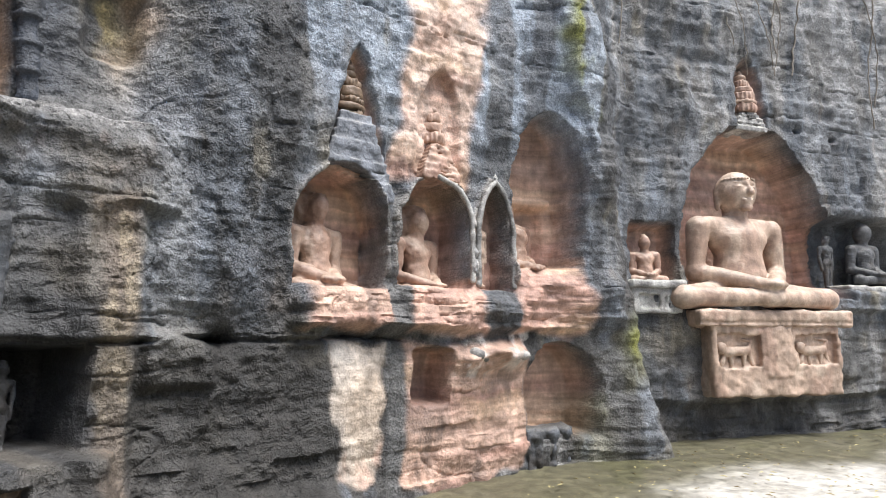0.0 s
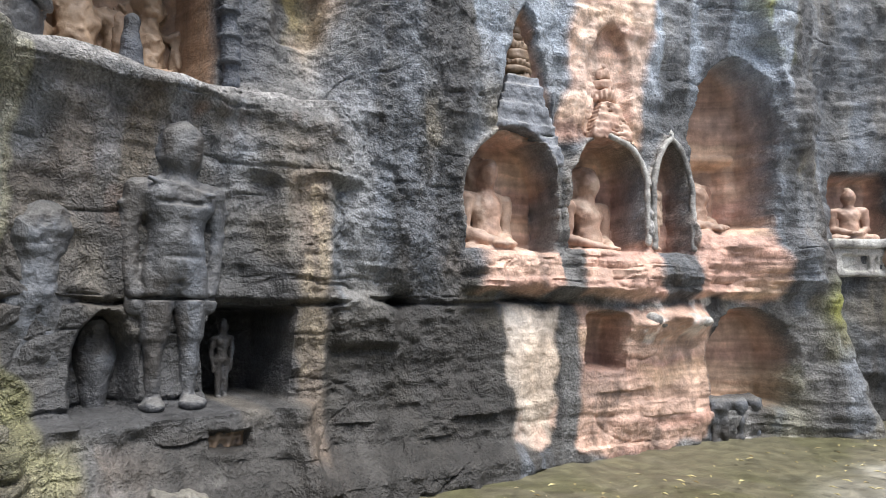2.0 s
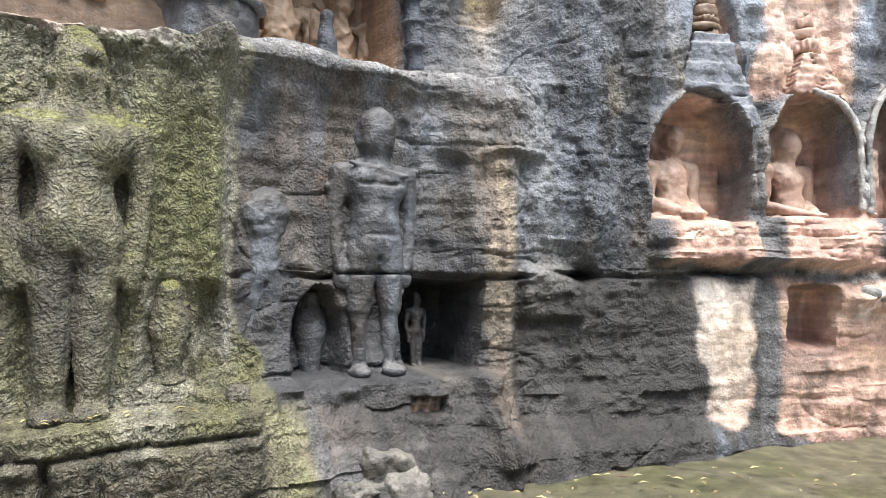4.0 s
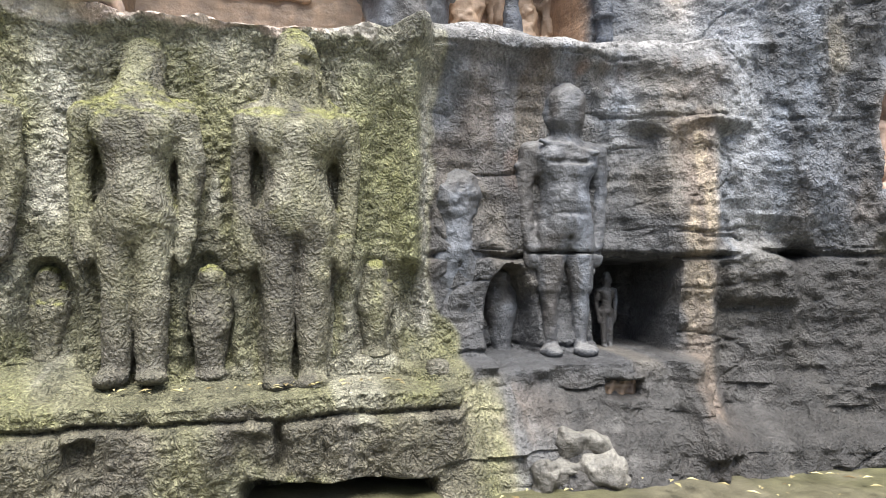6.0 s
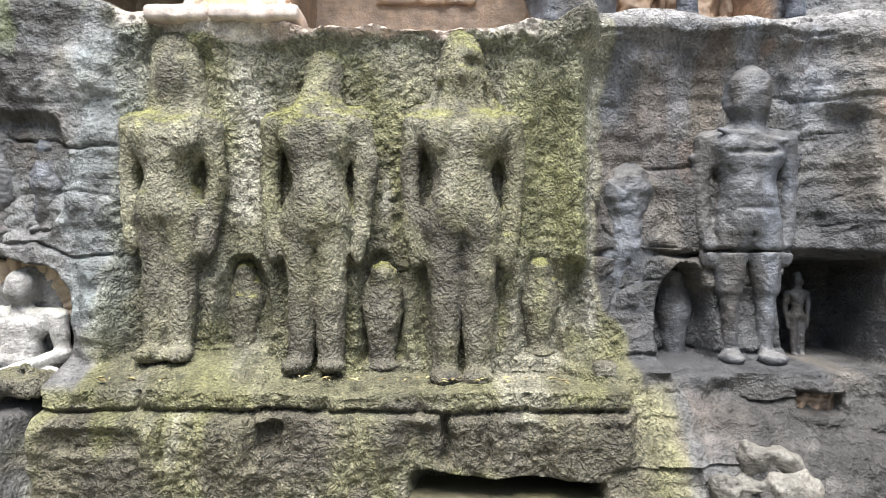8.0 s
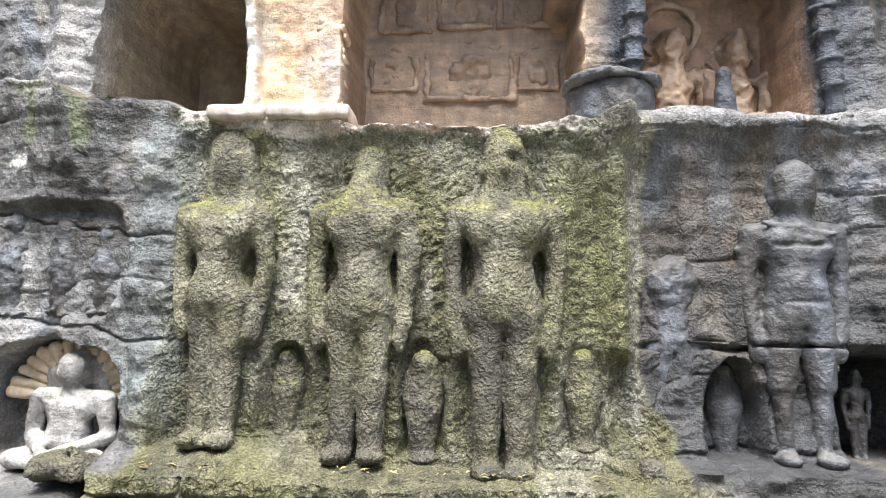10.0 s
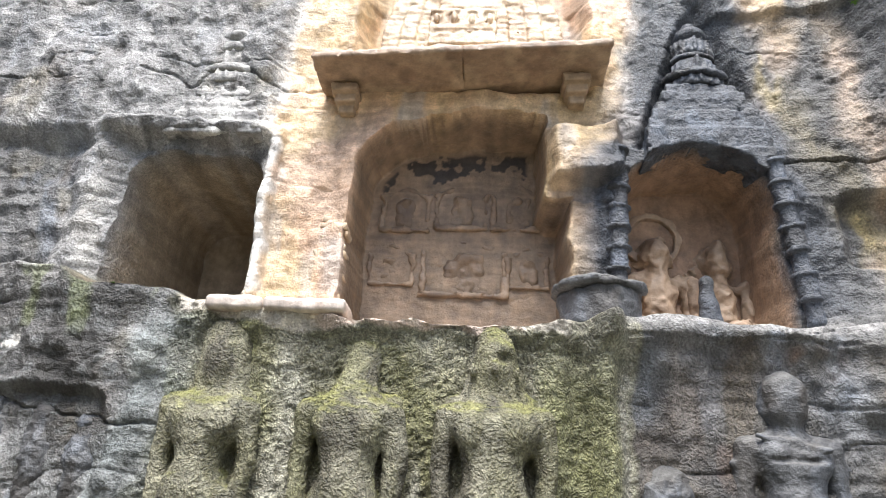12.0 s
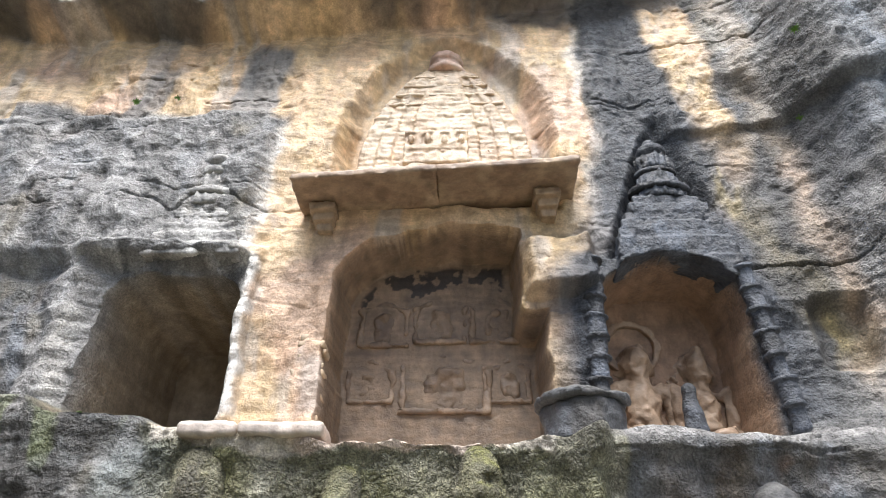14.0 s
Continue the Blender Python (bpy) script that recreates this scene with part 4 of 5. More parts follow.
def thing(name, g, look_, m, label, category, seed=0, group="", material=None):
    ob = new(name, solid_mesh(name, g, look_, seed, material))
    ob.matrix_world = m
    return tagged(ob, label, category, group)


def part(name, g, look_, parent, label="", seed=0):
    ob = new(name, solid_mesh(name, g, look_, seed))
    ob.parent = parent
    return tagged(ob, label) if label else ob


def holder(name, m, label, category, group=""):
    ob = new(name)
    ob.matrix_world = m
    return tagged(ob, label, category, group)


# ---- figures ----
def standing(H, wide=1.0, head=1, cell=0.02, worn=0.012, freq=16, seed=0, swing=0.0, round_head=True, belly=False, legs_apart=1.0, merge=False):
    """A stiff standing figure in high relief, feet at 0, back towards +y."""
    k = H
    w = wide
    g = Solid((-0.27 * k * w, -0.17 * k, -0.02 * k), (0.27 * k * w, 0.15 * k, 1.06 * k), cell)
    la = legs_apart
    for sx in (-1, 1):
        g.add(g.limb((sx * 0.052 * k * w, 0, 0.44 * k), (sx * 0.046 * k * w * la, -0.005 * k, 0.25 * k), 0.060 * k, (0.042 if merge else 0.045) * k), 0.004 * k)
        g.add(g.limb((sx * 0.046 * k * w * la, -0.005 * k, 0.25 * k), (sx * 0.043 * k * w * la, 0.0, 0.03 * k), (0.036 if belly else 0.045) * k, (0.026 if belly else 0.036) * k), 0.004 * k)
        g.add(g.ball((sx * 0.048 * k * w * la, -0.04 * k, 0.018 * k), (0.04 * k, 0.048 * k, 0.024 * k)), 0.025 * k)
    body = Solid((-0.27 * k * w, -0.17 * k, -0.02 * k), (0.27 * k * w, 0.15 * k, 1.06 * k), cell)
    body.add(body.ball((0, 0, 0.475 * k), (0.112 * k * w, 0.08 * k, 0.085 * k)), 0.02 * k)
    body.add(body.ball((0, -0.004 * k, 0.575 * k), ((0.09 if belly else 0.078) * k * w, 0.072 * k, 0.1 * k)), 0.05 * k)
    body.add(body.ball((0, 0, 0.685 * k), (0.112 * k * w, 0.078 * k, 0.09 * k)), 0.05 * k)
    body.add(body.limb((-0.1 * k * w, 0.0, 0.748 * k), (0.1 * k * w, 0.0, 0.748 * k), 0.042 * k, 0.042 * k), 0.04 * k)
    for sx in (-1, 1):
        body.add(body.ball((sx * 0.052 * k * w, -0.042 * k, 0.705 * k), (0.056 * k * w, 0.042 * k, 0.05 * k)), 0.03 * k)
    if belly:
        body.add(body.ball((0, -0.035 * k, 0.56 * k), (0.07 * k, 0.05 * k, 0.07 * k)), 0.02 * k)
    if belly:
        body.add(body.box((0, 0.01 * k, 0.425 * k), (0.105 * k * w, 0.062 * k, 0.05 * k), 0.025 * k), 0.02 * k)
        for za, zb, r in ((0.70, 0.70, 0.008), (0.645, 0.645, 0.006), (0.515, 0.515, 0.008)):
            body.cut(body.limb((-0.12 * k, -0.085 * k, za * k), (0.12 * k, -0.085 * k, zb * k), r * k, r * k, 0.6), 0.006 * k)
        body.add(body.limb((-0.11 * k, -0.05 * k, 0.775 * k), (0.1 * k, -0.075 * k, 0.735 * k), 0.012 * k, 0.012 * k), 0.008 * k)
    g.add(body.d, (0.012 if belly else 0.028) * k)
    g.cut(g.limb((0, -0.07 * k, 0.43 * k), (0, -0.06 * k, 0.03 * k), 0.008 * k, (0.010 if merge else 0.022) * k, 0.4), 0.008 * k)
    for sx in (-1, 1):
        ex = sx * (0.15 + swing) * k * w
        g.add(g.limb((sx * 0.134 * k * w, 0.005 * k, 0.742 * k), (ex, 0.02 * k, 0.585 * k), 0.042 * k, 0.032 * k), 0.014 * k)
        g.add(g.limb((ex, 0.02 * k, 0.585 * k), (sx * 0.136 * k * w, 0.005 * k, 0.42 * k), 0.033 * k, 0.027 * k), 0.006 * k)
        if belly:
            g.add(g.limb((sx * 0.138 * k * w - 0.04 * k, 0.0, 0.69 * k), (sx * 0.138 * k * w + 0.04 * k, 0.0, 0.69 * k), 0.012 * k, 0.012 * k), 0.006 * k)
        g.add(g.ball((sx * 0.128 * k * w, 0.0, 0.375 * k), (0.028 * k, 0.03 * k, 0.055 * k)), 0.016 * k)
    if head:
        back = 0.045 * k if merge else 0.0
        g.add(g.limb((0, back, 0.77 * k), (0, back, 0.86 * k), 0.056 * k, 0.05 * k), 0.03 * k)
        g.add(g.ball((0, back - 0.012 * k, 0.905 * k), (0.066 * k * (w if w < 1 else 1), 0.066 * k, 0.095 * k)), 0.016 * k)
        if round_head:
            g.add(g.ball((0, back - 0.065 * k, 0.895 * k), (0.014 * k, 0.02 * k, 0.024 * k)), 0.012 * k)
            g.cut(g.limb((-0.03 * k, back - 0.085 * k, 0.92 * k), (0.03 * k, back - 0.085 * k, 0.916 * k), 0.01 * k, 0.01 * k), 0.01 * k)
            for sx in (-1, 1):
                g.add(g.ball((sx * 0.068 * k, 0.0, 0.885 * k), (0.014 * k, 0.02 * k, 0.042 * k)), 0.008 * k)
    if belly:
        g.add(g.box((0, 0.085 * k, 0.6 * k), (0.165 * k, 0.05 * k, 0.21 * k), 0.03 * k), 0.02 * k)
        g.add(g.box((0, 0.085 * k, 0.2 * k), (0.10 * k, 0.05 * k, 0.22 * k), 0.03 * k), 0.02 * k)
        g.add(g.box((0, -0.008 * k, 0.895 * k), (0.064 * k, 0.06 * k, 0.07 * k), 0.035 * k), 0.03 * k)
        g.cut(g.box((0, -0.06 * k, 0.375 * k), (0.2 * k, 0.06 * k, 0.006 * k), 0.003 * k), 0.008 * k)
    if merge:
        if head:
            g.add(g.limb((0, 0.07 * k, 0.8 * k), (0, 0.06 * k, 0.985 * k), 0.104 * k, (0.058 if round_head else 0.085) * k, 1.25), 0.03 * k)
            if round_head:
                g.cut(g.ball((0.05 * k, -0.035 * k, 0.925 * k), (0.04 * k, 0.035 * k, 0.016 * k)), 0.016 * k)
        else:
            g.add(g.limb((0, 0.03 * k, 0.77 * k), (0.005 * k, 0.075 * k, 0.95 * k), 0.075 * k, 0.055 * k), 0.05 * k)
        g.wear(0.006 * k, 4.5, seed + 60, 3)
        g.add(g.box((0, 0.1 * k, 0.56 * k), (0.15 * k * w, 0.055 * k, 0.26 * k), 0.03 * k), 0.03 * k)
        g.add(g.box((0, 0.1 * k, 0.2 * k), (0.11 * k * w, 0.06 * k, 0.22 * k), 0.03 * k), 0.03 * k)
    g.wear(worn, freq, seed)
    g.wear(worn * 0.8, freq * 2.6, seed + 20, 2)
    return g


def seated(H, cell=0.02, worn=0.008, head=1, arms=1, seed=0, fine=False, wide=1.0, knee=0.40, hs=1.0, slab=False):
    """A cross-legged seated figure, hands in the lap."""
    k, w = H, wide
    e = knee + 0.14
    g = Solid((-e * k * w, -0.42 * k, -0.02 * k), (e * k * w, 0.22 * k, 1.05 * k), cell)
    for sx in (-1, 1):
        g.add(g.limb((sx * 0.16 * k * w, -0.02 * k, 0.1 * k), (sx * knee * k * w, -0.14 * k, 0.072 * k), 0.10 * k, 0.072 * k), 0.03 * k)
        g.add(g.limb((sx * knee * k * w, -0.16 * k, 0.07 * k), (-sx * 0.06 * k * w, -0.27 * k, 0.07 * k), 0.07 * k, 0.05 * k), 0.03 * k)
    g.add(g.ball((0, 0, 0.2 * k), (0.20 * k * w, 0.15 * k, 0.17 * k)), 0.04 * k)
    g.add(g.ball((0, -0.005 * k, 0.36 * k), (0.17 * k * w, 0.13 * k, 0.2 * k)), 0.06 * k)
    g.add(g.ball((0, 0, 0.485 * k), (0.235 * k * w, 0.14 * k, 0.12 * k)), 0.05 * k)
    g.add(g.limb((-0.23 * k * w, 0.01 * k, 0.57 * k), (0.23 * k * w, 0.01 * k, 0.57 * k), 0.07 * k, 0.07 * k), 0.05 * k)
    if arms:
        for sx in (-1, 1):
            g.add(g.limb((sx * 0.31 * k * w, 0.01 * k, 0.555 * k), (sx * 0.345 * k * w, 0.02 * k, 0.26 * k), 0.08 * k, 0.06 * k), 0.016 * k)
            g.add(g.limb((sx * 0.345 * k * w, 0.02 * k, 0.25 * k), (sx * 0.05 * k * w, -0.27 * k, 0.15 * k), 0.066 * k, 0.045 * k), 0.02 * k)
        g.add(g.ball((0, -0.28 * k, 0.15 * k), (0.11 * k, 0.07 * k, 0.035 * k)), 0.02 * k)
    if head:
        g.add(g.limb((0, 0, 0.6 * k), (0, -0.01 * k, 0.72 * k), 0.08 * k, 0.075 * k), 0.03 * k)
        g.add(g.ball((0, -0.02 * k, 0.81 * k), (0.13 * k * hs, 0.13 * k, 0.148 * k)), 0.02 * k)
        if not fine:
            g.add(g.ball((0, 0.02 * k, 0.95 * k), (0.05 * k, 0.05 * k, 0.03 * k)), 0.04 * k)
        if fine:
            g.add(g.limb((0, -0.135 * k, 0.85 * k), (0, -0.162 * k, 0.785 * k), 0.012 * k, 0.024 * k), 0.016 * k)
            for sx in (-1, 1):
                g.cut(g.ball((sx * 0.052 * k, -0.148 * k, 0.83 * k), (0.036 * k, 0.022 * k, 0.016 * k)), 0.014 * k)
                g.add(g.ball((sx * 0.052 * k, -0.128 * k, 0.826 * k), (0.028 * k, 0.015 * k, 0.011 * k)), 0.008 * k)
                g.add(g.limb((sx * 0.018 * k, -0.142 * k, 0.862 * k), (sx * 0.088 * k, -0.115 * k, 0.862 * k), 0.007 * k, 0.006 * k), 0.008 * k)
                g.add(g.ball((sx * 0.134 * k, 0.01 * k, 0.775 * k), (0.018 * k, 0.03 * k, 0.09 * k)), 0.01 * k)
            g.add(g.ball((0, -0.137 * k, 0.737 * k), (0.045 * k, 0.018 * k, 0.011 * k)), 0.008 * k)
            g.add(g.ball((0, -0.132 * k, 0.72 * k), (0.038 * k, 0.018 * k, 0.01 * k)), 0.006 * k)
            g.add(g.ball((0, -0.115 * k, 0.69 * k), (0.045 * k, 0.03 * k, 0.025 * k)), 0.015 * k)
            for i in range(17):
                a = radians(-85 + 170 * i / 16)
                g.add(g.ball((0.121 * k * math.sin(a), -0.02 * k - 0.127 * k * math.cos(a), 0.885 * k), 0.011 * k), 0.004 * k)
            for zz in (0.655, 0.68):
                g.add(g.drum((0, -0.005 * k, zz * k), 0.083 * k, 0.006 * k, 0.004 * k), 0.006 * k)
    if slab:
        g.add(g.box((-0.05 * k, 0.17 * k, 0.5 * k), (0.3 * k * w, 0.06 * k, 0.42 * k), 0.05 * k), 0.05 * k)
        g.add(g.ball((-0.02 * k, 0.09 * k, 0.8 * k), (0.15 * k, 0.1 * k, 0.17 * k)), 0.05 * k)
        g.wear(worn * 2, 4 / k, seed + 40, 2)
    g.wear(worn, 9 / k, seed)
    g.wear(worn * 0.5, 26 / k, seed + 4, 2)
    return g


R = "standing figures on the mossy ledge"
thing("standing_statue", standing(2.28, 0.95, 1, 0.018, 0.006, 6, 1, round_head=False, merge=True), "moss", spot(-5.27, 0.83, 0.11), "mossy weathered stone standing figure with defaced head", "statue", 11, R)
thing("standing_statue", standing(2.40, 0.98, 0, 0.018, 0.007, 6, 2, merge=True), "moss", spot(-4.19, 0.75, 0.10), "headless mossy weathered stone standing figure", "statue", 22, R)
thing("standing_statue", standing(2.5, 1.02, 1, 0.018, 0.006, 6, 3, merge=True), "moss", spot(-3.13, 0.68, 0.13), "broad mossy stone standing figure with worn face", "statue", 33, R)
thing("standing_statue", standing(2.24, 1.0, 1, 0.016, 0.008, 8, 4, belly=True, legs_apart=1.35), "grey", spot(-0.97, 0.79, -0.115), "grey stone standing figure in a shallow niche", "statue", 44)
thing("broken_statue", standing(1.98, 0.86, 0, 0.018, 0.012, 8, 5, merge=True), "grey", spot(-1.86, 0.70, -0.225), "broken headless grey stone figure against the rock", "statue", 55)
thing("great_seated_statue", seated(2.36, 0.02, 0.007, 1, 1, 6, True, 1.0, 0.6, 1.1), "warm", spot(9.25, 2.06, -0.1), "large smooth sandstone seated figure with serene face", "statue", 66)
G = "seated figures in the shrines"
thing("seated_statue", seated(1.2, 0.013, 0.011, 1, 1, 7, wide=0.74, hs=0.72, slab=True), "rose", spot(2.12, 2.04, -0.45, 12), "worn pink sandstone seated figure in an arched shrine", "statue", 77, G)
thing("seated_statue", seated(1.16, 0.013, 0.009, 1, 1, 8, wide=0.78, hs=0.8, slab=True), "rose", spot(3.42, 2.05, -0.4, 12), "pink sandstone seated figure in an arched shrine", "statue", 88, G)
thing("seated_statue", seated(1.3, 0.014, 0.016, 0, 1, 12, wide=0.66, slab=True), "rose", spot(5.08, 2.34, -0.4, 12), "broken headless pink seated figure in a tall niche", "statue", 78, G)
thing("seated_statue", seated(0.92, 0.014, 0.008, 1, 1, 9, wide=0.95, hs=0.85, slab=True), "pale", spot(-6.46, 0.60, -0.05), "pale grey worn seated figure in a low niche", "statue", 99)
thing("seated_statue", seated(0.78, 0.014, 0.008, 1, 1, 13, wide=0.8, hs=0.85), "rose", spot(7.47, 2.44, -0.12, -12), "small pinkish sandstone seated figure in a side niche", "statue", 98)
thing("seated_statue", seated(1.16, 0.018, 0.008, 1, 1, 14, wide=0.75), "grey", spot(12.18, 2.52, -0.2), "small grey seated figure in a dark side niche", "statue", 97)
thing("standing_statue", standing(0.95, 1.0, 1, 0.014, 0.006, 14, 15), "grey", spot(11.36, 2.46, -0.25), "small grey standing attendant figure in a side niche", "statue", 96)

# attendants: small figures and lobed stones between the large ones
def attendant(H, seed, worn=0.008):
    k = H
    g = Solid((-0.26 * k, -0.2 * k, -0.02 * k), (0.26 * k, 0.16 * k, 1.05 * k), 0.014)
    g.add(g.ball((0, 0, 0.62 * k), (0.2 * k, 0.14 * k, 0.28 * k)), 0.04)
    g.add(g.limb((0, 0, 0.5 * k), (0, 0, 0.06 * k), 0.17 * k, 0.11 * k), 0.04)
    g.add(g.ball((0, -0.02 * k, 0.88 * k), (0.12 * k, 0.12 * k, 0.12 * k)), 0.03)
    g.add(g.ball((0, -0.02 * k, 0.03 * k), (0.17 * k, 0.14 * k, 0.05 * k)), 0.03)
    g.wear(worn, 11, seed)
    g.wear(worn * 0.7, 30, seed + 3, 2)
    return g


A = "small worn figures between the large statues"
for s, z, H, h, w, c in ((-4.77, 0.88, 0.66, -0.03, "moss", "small mossy worn attendant figure in a hollow"), (-3.72, 0.74, 0.8, 0.03, "moss", "small mossy worn attendant figure in a hollow"),
                         (-2.54, 0.84, 0.74, -0.02, "moss", "small mossy worn attendant figure in a hollow"), (-1.42, 0.74, 0.76, -0.34, "grey", "small grey worn attendant figure in a nook")):
    thing("attendant_figure", attendant(H, int(abs(s) * 10)), w, spot(s, z, h - 0.09), c, "statue", int(abs(s) * 31), A)
thing("small_standing_figure", standing(0.68, 0.85, 1, 0.009, 0.004, 16, 31, swing=0.01), "grey", spot(-0.43, 0.79, -0.42), "small dark grey standing figure in a deep cell", "statue", 301)
for s, z, H, w in ((4.30, 2.24, 0.92, 0.62),):
    thing("small_standing_figure", standing(H, w + 0.25, 1, 0.012, 0.008, 14, 33), "pink", spot(s, z, -0.26), "small worn pink standing figure in a pointed niche", "statue", 302)
for i, (s, H, z) in enumerate(((-7.05, 0.84, 1.74), (-6.62, 0.8, 1.74), (-6.28, 0.72, 1.76))):
    thing("eroded_relief_figure", attendant(H, 40 + i, 0.014), "grey", spot(s, z, -0.07), "eroded grey relief figure in a shallow panel", "statue", 310 + i, "eroded figures of the left panel")


# spires carved over the shrines
def spire(name, m, bell, rings, look_, ring_look, label, seed, cap=0.06, hood=True, flat=1.0, notch=None, taper=0.62, bow=1.5):
    """bell: half width, height; rings: (radius, z, half height)."""
    top = rings[-1][1] + rings[-1][2] + 3 * cap
    t = holder(name, m, label, "carved spire")
    w, h = bell
    g = Solid((-w - 0.06, -0.24, -0.03), (w + 0.06, 0.3, h + 0.1), 0.016)
    n = 9
    for i in range(n):
        f = i / n
        r = w * (1 - taper * f ** bow)
        g.add(g.box((0, 0.14, h * (f + 0.5 / n)), (r, 0.27 - 0.05 * f + 0.012 * (i % 2), h * 0.56 / n), 0.012), 0.006)
    if hood:
        for sx in (-1, 1):
            g.add(g.limb((sx * w * 0.9, 0.0, 0.0), (sx * w * 0.46, 0.05, h * 0.95), 0.05, 0.04), 0.03)
            g.add(g.limb((sx * w * 0.62, -0.03, 0.0), (sx * w * 0.32, 0.03, h * 0.88), 0.04, 0.03), 0.02)
    if notch:
        cx, cz, rx, rz = notch
        g.cut((np.hypot((g.x - cx) / rx, (g.z - cz) / rz) - 1) * min(rx, rz), 0.02)
    g.wear(0.014, 9, seed)
    g.wear(0.006, 30, seed + 1, 2)
    part("bell", g, look_, t, "", seed)
    for i, (r, z, hh) in enumerate(rings):
        g = Solid((-r - 0.04, -r * 0.6 - 0.04, z - hh - 0.04), (r + 0.04, 0.26, z + hh + 0.04), 0.013)
        g.add(g.drum((0, 0.08, z), r, hh, min(hh * 0.8, 0.03), flat), 0.01)
        if i % 2 == 0:
            for a in range(-80, 81, 20):
                g.add(g.ball((r * math.sin(radians(a)), 0.08 - r * math.cos(radians(a)) / flat, z), (0.02, 0.02, hh)), 0.008)
        g.wear(0.013, 11, seed + 10 + i)
        part("ring", g, ring_look, t, "", seed + i)
    r, z, hh = rings[-1]
    g = Solid((-r - 0.05, -r - 0.05, z - 0.04), (r + 0.05, 0.26, top + 0.1), 0.013)
    g.add(g.ball((0, 0.08, z + hh + cap * 0.9), (r * 0.8, r * 0.8, cap)), 0.01)
    g.add(g.ball((0, 0.08, z + hh + cap * 2.2), (r * 0.35, r * 0.35, cap * 0.9)), 0.02)
    g.wear(0.006, 12, seed + 30)
    part("finial", g, ring_look, t, "", seed + 5)
    return t


spire("shrine_spire", spot(2.37, 3.08, -0.12), (0.47, 0.92), ((0.15, 0.92, 0.05), (0.19, 1.02, 0.03), (0.15, 1.10, 0.035), (0.15, 1.19, 0.06), (0.12, 1.30, 0.05), (0.08, 1.40, 0.03)), "slate", "umber", "grey tiered stone spire in a pointed recess over a shrine", 401, 0.05, flat=1.25, notch=(-0.145, -0.28, 0.58, 0.64), taper=0.66, bow=1.1)
spire("shrine_spire", spot(3.50, 3.44, -0.1), (0.27, 0.42), ((0.15, 0.52, 0.07), (0.13, 0.66, 0.06), (0.09, 0.78, 0.05)), "pink", "pink", "worn pink sandstone spire carved over a shrine", 402, 0.05, hood=False)
spire("shrine_spire", spot(9.66, 5.06, -0.12), (0.34, 0.34), ((0.22, 0.42, 0.07), (0.24, 0.52, 0.03), (0.2, 0.62, 0.08), (0.2, 0.74, 0.05), (0.13, 0.86, 0.06)), "pale", "rose", "pale carved stone spire above the great niche", 403, 0.07, hood=False)
spire("shrine_spire", spot(-1.12, 5.02, -0.47), (0.6, 1.0), ((0.27, 1.06, 0.05), (0.33, 1.14, 0.03), (0.22, 1.26, 0.1), (0.23, 1.40, 0.025), (0.21, 1.52, 0.10)), "dark", "dark", "dark blackened stone spire with ringed dome", 404, 0.1, flat=1.4, notch=(-0.135, -0.34, 0.72, 0.62), taper=0.55, bow=2.2)
spire("shrine_spire", spot(-6.0, 5.3, -0.42), (0.5, 0.6), ((0.3, 0.72, 0.06), (0.33, 0.84, 0.04), (0.22, 1.0, 0.08), (0.25, 1.16, 0.05)), "pale", "pale", "weathered grey stone spire above a cave", 405, 0.1, flat=1.5)


# thin raised rims round two of the shrines
def niche_rim(m, w, low, high, rise, power, r, seed, sides=(-1, 1), tip=True):
    g = Solid((-w - 0.08, -0.1, low - 0.06), (w + 0.08, 0.12, high + 0.24), 0.012)
    for sx in sides:
        pts = [(sx * (w + 0.02), 0.0, low)]
        for i in range(9):
            v = i / 8
            pts.append((sx * (w + 0.02) * (1 - v ** power) ** (1 / power), 0.0, high - rise + rise * v))
        for a, b in zip(pts, pts[1:]):
            g.add(g.limb(a, b, r, r), 0.006)
    if tip:
        g.add(g.limb((0, 0, high), (0, 0.01, high + 0.16), 0.026, 0.008), 0.01)
        g.add(g.ball((0, 0, high + 0.05), (0.045, 0.03, 0.025)), 0.01)
    g.wear(0.008, 12, seed)
    return thing("niche_rim", g, "pale", m, "thin pale raised stone rim round a pointed niche", "rim", seed)


niche_rim(spot(4.345, 0.0, 0.03), 0.275, 2.25, 3.54, 0.62, 1.5, 0.034, 470)
niche_rim(spot(3.455, 0.0, 0.03), 0.475, 2.3, 3.46, 0.5, 1.9, 0.032, 471, (1,), False)


